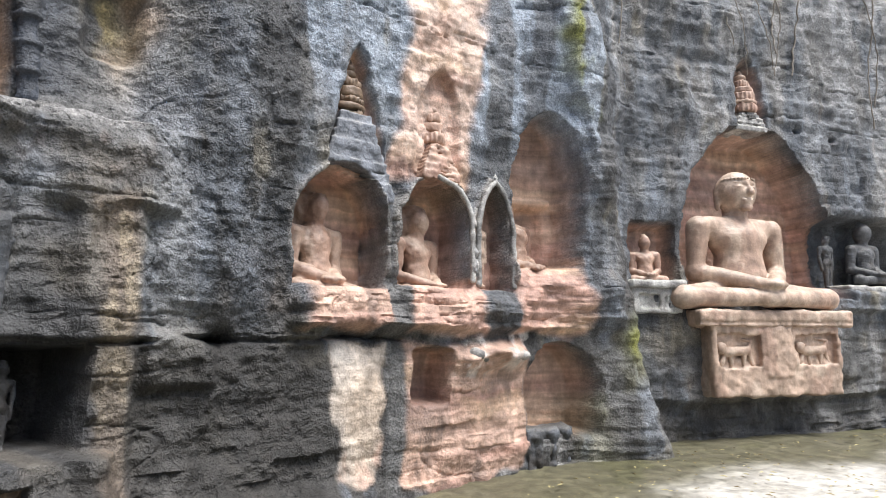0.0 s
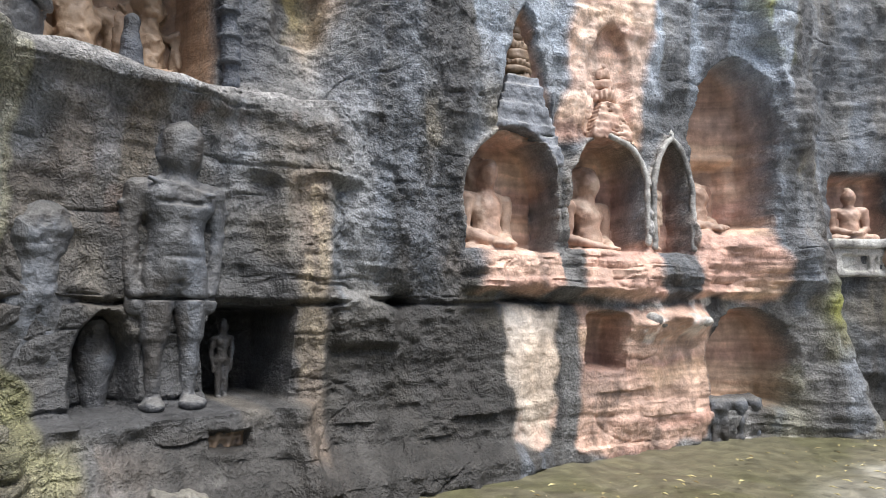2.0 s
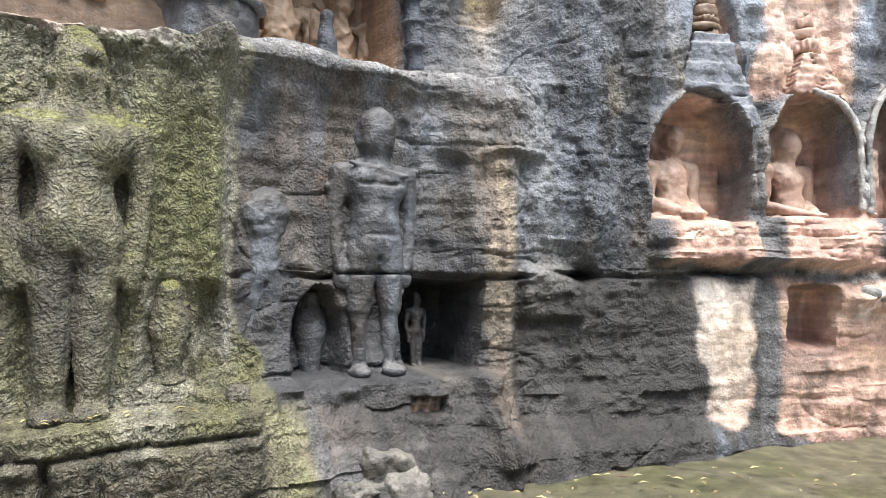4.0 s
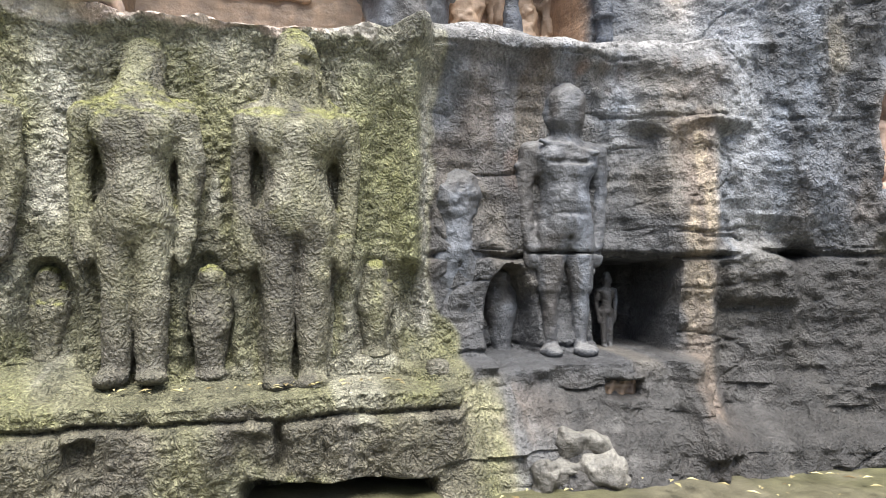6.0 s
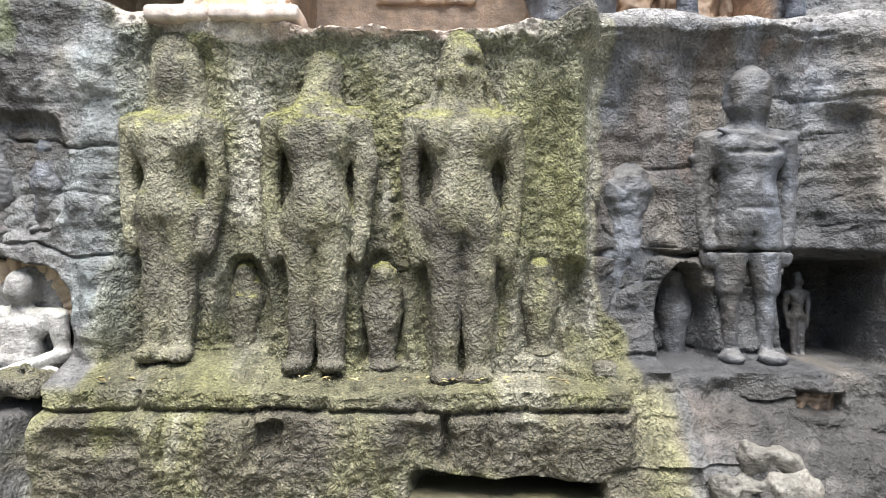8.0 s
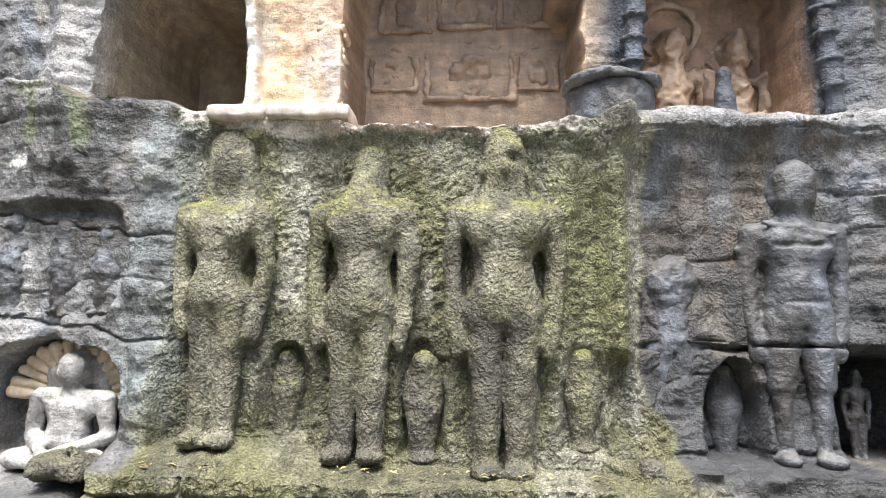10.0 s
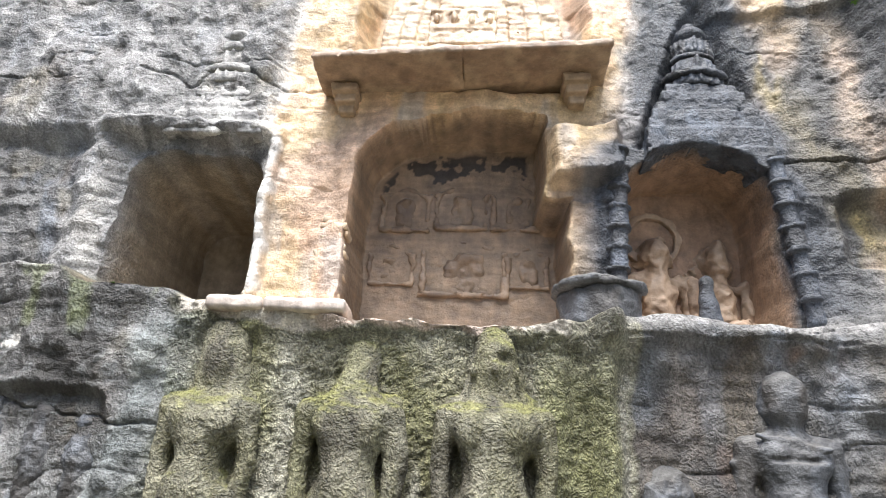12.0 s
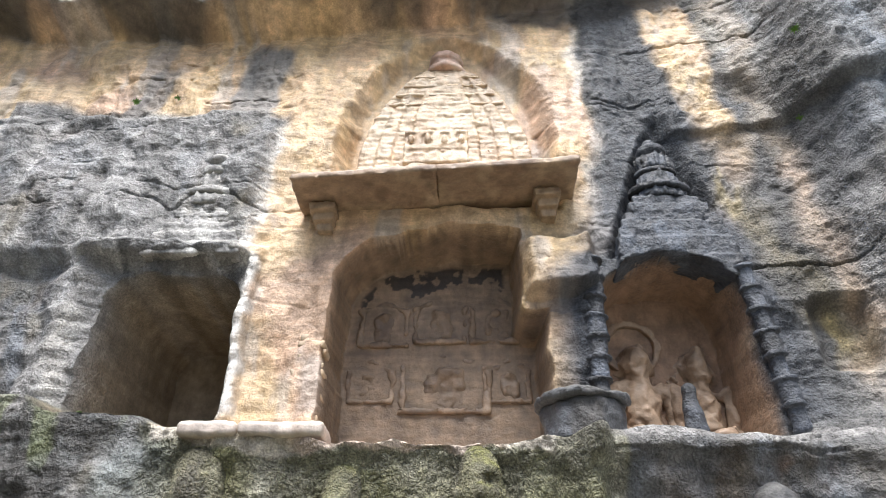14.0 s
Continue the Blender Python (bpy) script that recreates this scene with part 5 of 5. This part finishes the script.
# tower relief over the middle cave
def tower(m):
    t = holder("tower_relief", m, "buff sandstone carved tower in a round-headed recess", "carved tower")
    n = 13
    tall = n * 0.168
    g = Solid((-1.15, -0.14, -0.02), (1.15, 0.3, tall + 0.04), 0.02)
    f = np.clip(g.z / tall, 0, 1)
    w = 1.05 * (1 - 0.70 * f ** 2.7)
    q = np.abs(g.x) / w
    band = 0.05 * (q < 0.42) + 0.015 * ((q > 0.42) & (q < 0.6)) + 0.035 * ((q > 0.6) & (q < 0.8))
    row = np.floor(g.z / 0.076)
    band = band * (1 - 0.6 * f) + 0.008 * lattice(np.floor(g.x / 0.21 + 0.5 * row), row, row * 0, 540) - 0.006 * (np.abs(g.z / 0.076 - np.round(g.z / 0.076)) < 0.16)
    g.add(np.maximum(np.maximum(np.abs(g.x) - w, -g.y - 0.03 - band + 0.05 * f), np.maximum(np.maximum(-g.z, g.z - tall), g.y - 0.25)), 0.005)
    for e in (-0.6, -0.42, 0.42, 0.6, -0.8, 0.8):
        g.cut(np.maximum(np.abs(g.x - e * w) - 0.008, g.y + 0.03 - 0.05 * f), 0.016)
    g.wear(0.010, 7, 500)
    g.wear(0.007, 24, 530, 2)
    part("body", g, "cream", t, "", 560)
    for i in (9, 10, 11, 12):
        w = 1.05 * (1 - 0.70 * (i / n) ** 2.7)
        g = Solid((-w - 0.05, -0.12, -0.02), (w + 0.05, 0.12, 0.10), 0.014)
        g.add(g.box((0, 0.05, 0.035), (w * 0.92, 0.10, 0.02), 0.012), 0.005)
        g.wear(0.016, 11, 505 + i)
        ob = part("cornice", g, "cream", t, "", 570 + i)
        ob.location = (0, 0.045 * i / n, i * 0.168)
    g = Solid((-0.35, -0.25, -0.02), (0.35, 0.25, 0.66), 0.016)
    for r, z, hh in ((0.27, 0.06, 0.05), (0.20, 0.18, 0.07), (0.23, 0.3, 0.06), (0.14, 0.42, 0.05)):
        g.add(g.drum((0, 0.08, z), r, hh, 0.03), 0.02)
    g.add(g.ball((0, 0.08, 0.5), (0.08, 0.08, 0.07)), 0.02)
    g.wear(0.012, 9, 590)
    ob = part("dome", g, "pink", t, "pinkish ringed dome", 591)
    ob.location = (0, 0.1, n * 0.168 - 0.01)
    g = Solid((-0.42, -0.12, -0.02), (0.42, 0.16, 0.6), 0.014)
    g.add(g.box((0, 0.08, 0.28), (0.38, 0.1, 0.26), 0.02), 0.01)
    for q in (-0.3, -0.1, 0.1, 0.3):
        g.cut(g.box((q, -0.05, 0.4), (0.06, 0.05, 0.09), 0.02), 0.01)
        g.add(g.ball((q, -0.02, 0.38), (0.035, 0.03, 0.07)), 0.01)
    g.cut(g.box((0, -0.06, 0.2), (0.34, 0.05, 0.03), 0.01), 0.01)
    g.wear(0.012, 12, 592)
    ob = part("figure_panel", g, "cream", t, "small worn row of niches", 593)
    ob.location = (-0.1, -0.055, 0.5)
    return t


tower(spot(-3.46, 6.20, -0.67))


# sloping stone eave with brackets
def eave(m):
    t = holder("stone_canopy", m, "sloping buff sandstone eave on brackets above a cave", "canopy")
    for s0, s1 in ((-1.46, 0.02), (0.012, 1.46)):
        c, w = (s0 + s1) / 2, (s1 - s0) / 2
        g = Solid((s0 - 0.04, -0.62, -0.32), (s1 + 0.04, 0.3, 0.36), 0.02)
        g.add(np.maximum(np.maximum(np.abs(g.x - c) - w, np.maximum(g.z - 0.045 - 0.3 * (g.y + 0.55), -0.03 - g.z)), np.maximum(-0.55 - g.y, g.y - 0.25)), 0.005)
        g.wear(0.012, 5, 600)
        g.wear(0.006, 22, 601, 2)
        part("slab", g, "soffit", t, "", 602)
    for s in (-1.2, 1.15):
        g = Solid((-0.2, -0.4, -0.34), (0.2, 0.3, 0.1), 0.016)
        for i in range(3):
            g.add(g.box((0, 0.1 - 0.08 * i, -0.25 + 0.085 * i), (0.08 + 0.03 * i, 0.16, 0.045), 0.015), 0.006)
        g.wear(0.01, 10, 610)
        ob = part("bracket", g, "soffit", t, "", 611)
        ob.location = (s, 0.02, -0.02)
    return t


eave(spot(-3.52, 6.03, -0.45) @ pose(0, 0, 0, 0, -3.6, 0))


# plinth of the great figure
def beast(mirror, seed):
    g = Solid((-0.42, -0.09, -0.02), (0.42, 0.1, 0.46), 0.014)
    k = -1 if mirror else 1
    g.add(g.limb((-0.2 * k, 0.02, 0.22), (0.2 * k, 0.02, 0.24), 0.075, 0.065), 0.03)
    g.add(g.ball((-0.29 * k, 0.0, 0.28), (0.08, 0.07, 0.09)), 0.03)
    for x, d in ((-0.22, -0.07), (-0.12, 0.02), (0.14, -0.02), (0.23, 0.06)):
        g.add(g.limb((x * k, 0.02, 0.2), ((x + d) * k, 0.02, 0.03), 0.04, 0.03), 0.02)
    g.add(g.limb((0.22 * k, 0.02, 0.26), (0.3 * k, 0.02, 0.38), 0.025, 0.02), 0.02)
    g.add(g.limb((0.3 * k, 0.02, 0.38), (0.05 * k, 0.02, 0.41), 0.02, 0.016), 0.01)
    g.wear(0.008, 12, seed)
    return g


def throne(m):
    t = holder("plinth", m, "carved sandstone plinth with two relief panels under a seated figure", "plinth")
    g = Solid((-1.45, -0.1, -0.02), (1.45, 0.6, 1.14), 0.024)
    g.add(g.box((0, 0.25, 0.55), (1.25, 0.28, 0.55), 0.04), 0.01)
    for c in (-0.76, 0.76):
        g.cut(g.box((c, -0.05, 0.68), (0.42, 0.12, 0.24), 0.03), 0.015)
    g.add(g.box((0, -0.01, 0.68), (0.28, 0.05, 0.4), 0.03), 0.02)
    g.wear(0.03, 4, 700)
    g.wear(0.01, 18, 701, 2)
    part("block", g, "warm", t, "", 702)
    g = Solid((-1.65, -0.2, 1.0), (1.65, 0.6, 1.38), 0.024)
    g.add(g.box((0, 0.2, 1.17), (1.5, 0.3, 0.13), 0.05), 0.01)
    g.cut(g.box((0, -0.12, 1.1), (1.6, 0.05, 0.02), 0.01), 0.02)
    g.wear(0.018, 4, 703)
    g.wear(0.008, 20, 704, 2)
    part("cornice", g, "warm", t, "", 705)
    for c, mir in ((-0.76, False), (0.76, False)):
        ob = part("relief_panel", beast(mir, 706), "warm", t, "worn carved beast relief", 707)
        ob.location = (c, 0.04, 0.45)
    return t


throne(spot(9.42, 0.74, 0.42))


def side_plinth(m, w, h, look_, label, seed):
    t = holder("plinth", m, label, "plinth")
    g = Solid((-w - 0.05, -0.1, -0.02), (w + 0.05, 0.5, h + 0.05), 0.02)
    g.add(g.box((0, 0.2, h / 2), (w * 0.94, 0.22, h / 2), 0.03), 0.01)
    g.cut(g.box((-w * 0.3, -0.05, h * 0.45), (w * 0.4, 0.08, h * 0.26), 0.02), 0.01)
    for q in (0.3, 0.45, 0.6):
        g.cut(g.box((q * w, -0.04, h * 0.45), (0.02, 0.05, h * 0.25), 0.01), 0.01)
    g.wear(0.014, 7, seed)
    part("block", g, look_, t, "", seed)
    g = Solid((-w - 0.1, -0.2, h - 0.1), (w + 0.1, 0.5, h + 0.14), 0.02)
    g.add(g.box((0, 0.16, h + 0.03), (w, 0.26, 0.06), 0.04), 0.01)
    g.wear(0.014, 6, seed + 1)
    part("cap", g, "pale", t, "", seed + 2)


side_plinth(spot(7.42, 1.98, 0.2), 0.48, 0.4, "pale", "small pale stone plinth under a seated figure", 720)
side_plinth(spot(12.0, 2.0, 0.1), 0.7, 0.4, "grey", "dark grey carved plinth in a side niche", 730)


# cave carvings: shelves, frames and worn reliefs on the back walls
def frame_relief(w, h, seed):
    g = Solid((-w - 0.06, -0.08, -0.03), (w + 0.06, 0.1, h + 0.16), 0.018)
    for sx in (-1, 1):
        g.add(g.box((sx * w, 0.04, h / 2), (0.03, 0.05, h / 2), 0.01), 0.01)
        g.add(g.limb((sx * w, 0.04, h * 0.96), (0, 0.04, h + 0.1), 0.03, 0.03), 0.01)
    g.add(g.box((0, 0.06, h / 2), (w * 0.5, 0.06, h * 0.42), 0.05), 0.02)
    g.add(g.ball((0, 0.02, h * 0.78), (w * 0.25, 0.06, h * 0.16)), 0.03)
    g.add(g.box((0, 0.03, 0.0), (w * 1.1, 0.06, 0.025), 0.01), 0.01)
    g.wear(0.02, 7, seed)
    g.wear(0.012, 20, seed + 1)
    return g


# umber repeats the cave walls' brown with its painted shade
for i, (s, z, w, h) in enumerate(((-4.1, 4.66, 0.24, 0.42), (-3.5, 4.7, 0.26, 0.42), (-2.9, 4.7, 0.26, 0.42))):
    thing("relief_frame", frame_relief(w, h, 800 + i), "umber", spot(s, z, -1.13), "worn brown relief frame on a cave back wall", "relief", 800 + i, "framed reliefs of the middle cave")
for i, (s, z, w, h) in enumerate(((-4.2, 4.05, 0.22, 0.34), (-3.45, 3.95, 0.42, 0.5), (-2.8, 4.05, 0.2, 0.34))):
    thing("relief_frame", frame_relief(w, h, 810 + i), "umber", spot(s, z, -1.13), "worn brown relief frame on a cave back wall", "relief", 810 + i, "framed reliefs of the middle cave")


def ribbed_jamb(m):
    t = holder("carved_jamb", m, "buff ribbed carved stone jamb beside a cave", "jamb")
    for i in range(12):
        g = Solid((-0.2, -0.16, -0.01), (0.2, 0.16, 0.09), 0.014)
        g.add(g.box((0, 0.03, 0.035), (0.15 - 0.02 * (i % 3), 0.1 - 0.02 * (i % 2), 0.03), 0.012), 0.005)
        if i in (6, 9):
            for q in (-0.07, 0.07):
                g.cut(g.ball((q, -0.07, 0.035), (0.045, 0.05, 0.03)), 0.008)
        g.wear(0.012, 12, 820 + i)
        ob = part("course", g, "cream", t, "", 830 + i)
        ob.location = (0, 0, 0.072 * i)


ribbed_jamb(spot(-4.68, 3.62, -0.53))


def pedestal(m):
    t = holder("pedestal", m, "squat weathered round stone pedestal on the ledge", "pedestal")
    g = Solid((-0.5, -0.4, -0.05), (0.5, 0.4, 0.42), 0.018)
    g.add(g.drum((0, 0, 0.15), 0.34, 0.16, 0.03), 0.01)
    g.wear(0.045, 4, 840)
    part("drum", g, "grey", t, "", 841)
    g = Solid((-0.5, -0.45, 0.24), (0.5, 0.45, 0.46), 0.018)
    g.add(g.drum((0, 0, 0.345), 0.4, 0.035, 0.025), 0.01)
    g.wear(0.035, 5, 842)
    part("rim", g, "grey", t, "", 843)


pedestal(spot(-2.25, 3.36, -0.32))


def colonnette(m, seed, H):
    t = holder("colonnette", m, "dark blackened ringed stone colonnette beside a cave", "column")
    n = 7
    for i in range(n):
        g = Solid((-0.16, -0.16, -0.01), (0.16, 0.16, H / n + 0.03), 0.014)
        g.add(g.drum((0, 0, H / n / 2), 0.075 + 0.012 * (i % 2), H / n / 2, 0.02), 0.01)
        g.add(g.drum((0, 0, H / n), 0.11, 0.022, 0.015), 0.01)
        g.wear(0.01, 12, seed + i)
        ob = part("segment", g, "dark", t, "", seed + i)
        ob.location = (0, 0, i * H / n)


colonnette(spot(-2.06, 3.75, -0.38) @ pose(0, 0, 0, 0, 3, 0), 850, 1.45)
colonnette(spot(-0.44, 3.5, -0.38) @ pose(0, 0, 0, 0, -4, 0), 860, 1.6)

for s, H, hd, sd in ((-1.5, 1.25, 1, 870), (-0.9, 1.15, 1, 871)):
    thing("seated_statue", seated(H, 0.016, 0.026, hd, 1, sd, wide=0.7, hs=0.85, slab=True), "brown", spot(s, 3.45, -1.2), "broken reddish seated figure in a small cave", "statue", sd, "seated figures in the small cave")
g = Solid((-0.18, -0.16, -0.02), (0.18, 0.16, 0.72), 0.014)
g.add(g.limb((0, 0, 0.04), (0.02, 0.02, 0.52), 0.11, 0.07), 0.01)
g.wear(0.022, 7, 875)
thing("dark_stone_slab", g, "dark", spot(-1.18, 3.5, -0.78), "upright dark stone slab beside seated figures", "slab", 876)


# carved group at the foot of the shrines, boulders, loose slabs
g = Solid((-0.5, -0.25, -0.05), (0.5, 0.3, 0.66), 0.018)
g.add(g.box((0, 0.1, 0.26), (0.42, 0.16, 0.26), 0.03), 0.02)
for q in (-0.28, -0.02, 0.24):
    g.add(g.limb((q, -0.05, 0.42), (q + 0.02, -0.07, 0.08), 0.06, 0.045), 0.03)
    g.add(g.ball((q, -0.07, 0.44), (0.1, 0.08, 0.09)), 0.03)
g.wear(0.02, 8, 880)
thing("carved_block", g, "grey", spot(5.3, -0.02, -0.06), "worn grey carved block at the foot of the rock", "carved block", 881)


def boulder(w, d, h, seed, amp=0.06):
    g = Solid((-w - 0.1, -d - 0.1, -0.1), (w + 0.1, d + 0.1, h + 0.1), 0.018)
    g.add(g.box((0, 0, h * 0.45), (w * 0.85, d * 0.8, h * 0.42), min(w, d, h) * 0.35), 0.02)
    g.wear(amp, 3.5, seed)
    g.wear(amp * 0.35, 12, seed + 1)
    return g


thing("boulder", boulder(0.44, 0.28, 0.28, 890, 0.08), "rubble", spot(-1.18, -0.08, 0.44), "pale grey worn boulder at the foot of the rock", "boulder", 891)
thing("boulder", boulder(0.26, 0.22, 0.2, 892, 0.07), "rubble", spot(-1.10, 0.13, 0.36), "small pale grey boulder resting on a larger one", "boulder", 893)
thing("rock_slab", boulder(0.55, 0.26, 0.16, 894, 0.06), "pale", spot(4.3, 1.36, 0.0), "pale overhanging slab of rock below the shrines", "rock", 895)
thing("boulder", boulder(0.26, 0.25, 0.2, 896), "moss", spot(-6.2, 0.58, 0.3), "mossy rounded boulder on the ledge", "boulder", 897)
thing("boulder", boulder(0.1, 0.1, 0.14, 898, 0.02), "moss", spot(-2.12, 0.72, 0.22), "small mossy stone on the ledge", "boulder", 899)


# smooth pinkish slabs that cap the ledge in front of the caves
def cap_slab(w, seed):
    g = Solid((-w - 0.04, -0.24, -0.03), (w + 0.04, 0.3, 0.17), 0.016)
    g.add(g.box((0, 0.03, 0.065), (w, 0.2, 0.055), 0.035), 0.01)
    g.wear(0.014, 4, seed)
    g.wear(0.004, 22, seed + 1, 2)
    return g


for s, w, sd in ((-5.24, 0.235, 920), (-4.66, 0.34, 921)):
    thing("ledge_slab", cap_slab(w, sd), "capstone", spot(s, 3.30, 0.0), "smooth pale pinkish stone slab capping the ledge", "slab", sd, "capping slabs of the ledge")


# fan of ribs behind the pale seated figure
g = Solid((-0.62, -0.06, 0.2), (0.62, 0.12, 1.02), 0.013)
for i in range(15):
    a = radians(-84 + 12 * i)
    g.add(g.limb((0.3 * math.sin(a), 0.03, 0.5 + 0.26 * math.cos(a)), (0.54 * math.sin(a), 0.0, 0.5 + 0.44 * math.cos(a)), 0.03, 0.05), 0.008)
g.wear(0.01, 9, 925)
thing("fan_relief", g, "cream", spot(-6.5, 0.60, -0.16), "buff ribbed fan relief behind a pale seated figure", "relief", 926)


# carved halo behind the cave figures, little panel in the base
g = Solid((-0.34, -0.06, -0.34), (0.34, 0.1, 0.34), 0.014)
g.add(np.maximum(np.abs(np.hypot(g.x, g.z) - 0.27) - 0.035, np.abs(g.y - 0.02) - 0.05), 0.01)
g.wear(0.014, 9, 900)
thing("carved_halo", g, "brown", spot(-1.52, 4.66, -1.22), "round carved stone halo behind a seated figure", "relief", 901)
g = Solid((-0.18, -0.06, -0.02), (0.18, 0.06, 0.16), 0.01)
for q in (-0.09, 0.02, 0.1):
    g.add(g.limb((q, 0, 0.02), (q + 0.03, 0, 0.11), 0.024, 0.02), 0.01)
g.add(g.limb((-0.11, 0, 0.08), (0.11, 0, 0.07), 0.02, 0.018), 0.01)
g.add(g.box((0, 0.03, 0.06), (0.16, 0.03, 0.07), 0.01), 0.01)
g.wear(0.008, 16, 902)
thing("small_relief_panel", g, "umber", spot(-0.66, 0.51, 0.215), "small worn carved panel let into the rock base", "relief", 903)
# hanging roots over the great niche
def root(points, r):
    cu = bpy.data.curves.new("root", 'CURVE')
    cu.dimensions, cu.bevel_depth, cu.bevel_resolution = '3D', r, 1
    sp = cu.splines.new('POLY')
    sp.points.add(len(points) - 1)
    for p, q in zip(sp.points, points):
        p.co = (*q, 1)
    me = bpy.data.objects.new("t", cu).to_mesh().copy()
    bpy.data.curves.remove(cu)
    me.materials.append(ROOT)
    return me


rg = random.Random(5)
for i in range(9):
    s0 = 9.2 + 1.6 * rg.random() if i < 6 else rg.choice((6.95, 10.9, 12.5))
    ztop, zend = 7.9, 4.9 + 1.6 * rg.random()
    pts = []
    for k in range(16):
        f = k / 15
        x, y = plan(np.array([s0 + 0.12 * math.sin(3 * f + i) + 0.03 * rg.uniform(-1, 1)]), 0.09 + 0.05 * math.sin(5 * f + i))
        pts.append((float(x[0]), float(y[0]), ztop + (zend - ztop) * f))
    ob = new("hanging_root", root(pts, 0.008 + 0.006 * rg.random()))
    tagged(ob, "thin dry root hanging down the rock face", "root", "hanging roots")


# small plants on the ledges
def plant(m, size, seed, n=16):
    rg = random.Random(seed)
    t = holder("small_plant", m, "small bright green plant growing from the rock", "plant")
    for i in range(n):
        bm = bmesh.new()
        L, w = size * rg.uniform(0.5, 1.6), size * 0.14
        a, up = rg.uniform(0, 6.28), rg.uniform(0.4, 1.3)
        rows_ = []
        for k in range(5):
            f = k / 4
            ww = w * math.sin(math.pi * min(f * 0.9 + 0.08, 1))
            p = Vector((math.cos(a) * L * f, math.sin(a) * L * f, up * L * f - 0.9 * L * f * f))
            side = Vector((-math.sin(a), math.cos(a), 0)) * ww
            rows_.append((bm.verts.new(p - side), bm.verts.new(p + Vector((0, 0, -0.15 * ww))), bm.verts.new(p + side)))
        for u, v in zip(rows_, rows_[1:]):
            for q in (0, 1):
                bm.faces.new((u[q], u[q + 1], v[q + 1], v[q]))
        me = bpy.data.meshes.new("leaf")
        bm.to_mesh(me)
        bm.free()
        me.materials.append(LEAF)
        ob = new("leaf", me)
        ob.parent = t


plant(spot(-7.2, 7.55, -0.35), 0.045, 1, 40)
plant(spot(-6.7, 7.6, -0.35), 0.035, 2, 30)
plant(spot(0.55, 7.9, 0.05), 0.045, 3, 44)
plant(spot(-6.3, 3.45, 0.1), 0.08, 4, 20)
plant(spot(0.35, 6.9, -0.3), 0.035, 5, 30)


# fallen leaves on the court and on the ledge
def litter():
    rg = random.Random(9)
    V, F = [], []
    for i in range(620):
        if i < 560:
            s = rg.uniform(-2.0, 12.0)
            h = rg.uniform(0.4, 1.0) ** 2 * 3.6 + 0.15
            x, y = plan(np.array([s]), h)
            x, y = float(x[0]), float(y[0])
            z = 0.125 * float(step(6.5, 10.5, np.array(y))) + 0.035
        else:
            s = rg.uniform(-5.8, -2.4)
            x, y = plan(np.array([s]), rg.uniform(0.3, 0.5))
            x, y, z = float(x[0]), float(y[0]), 0.735
        a, L = rg.uniform(0, 6.28), rg.uniform(0.012, 0.05)
        c, d = math.cos(a) * L, math.sin(a) * L
        b = len(V)
        V += [(x - c, y - d, z), (x - d * 0.4, y + c * 0.4, z + 0.012), (x + c, y + d, z + 0.004), (x + d * 0.4, y - c * 0.4, z + 0.012)]
        F += [(b, b + 1, b + 2, b + 3)]
    me = bpy.data.meshes.new("fallen_leaves")
    me.from_pydata(V, [], F)
    me.materials.append(LITTER)
    tagged(new("fallen_leaves", me), "scattered small yellow and brown fallen leaves", "leaves", kind="stuff")


litter()


# added backdrop behind the camera, never in view; cuts off the low sky light
def add_backdrop():
    n, m = 60, 24
    V, F = [], []
    for i in range(n):
        a = radians(-150 + 130 * i / (n - 1))
        for j in range(m):
            z = -0.3 + 7.5 * j / (m - 1)
            r = 13 + 0.8 * noise.noise((i * 0.3, j * 0.4, 2.0)) + 0.08 * z
            V.append((1.5 + r * math.cos(a), r * math.sin(a) + 2.0, z))
    for i in range(n - 1):
        for j in range(m - 1):
            b = i * m + j
            F.append((b, b + m, b + m + 1, b + 1))
    V = np.array(V)
    C = np.ones((len(V), 4)) * np.array((*GREY, 1))
    C[:, :3] *= (1 + 0.3 * fbm(V[:, 0], V[:, 1], V[:, 2], 4, 900))[:, None]
    ob = new("unseen_backdrop_wall", mesh_of("unseen_backdrop_wall", V, np.array(F), ROCK, C, 0))
    tagged(ob, "plain grey rock backdrop added unseen to cut low sky light", "cliff", kind="structure")


add_backdrop()
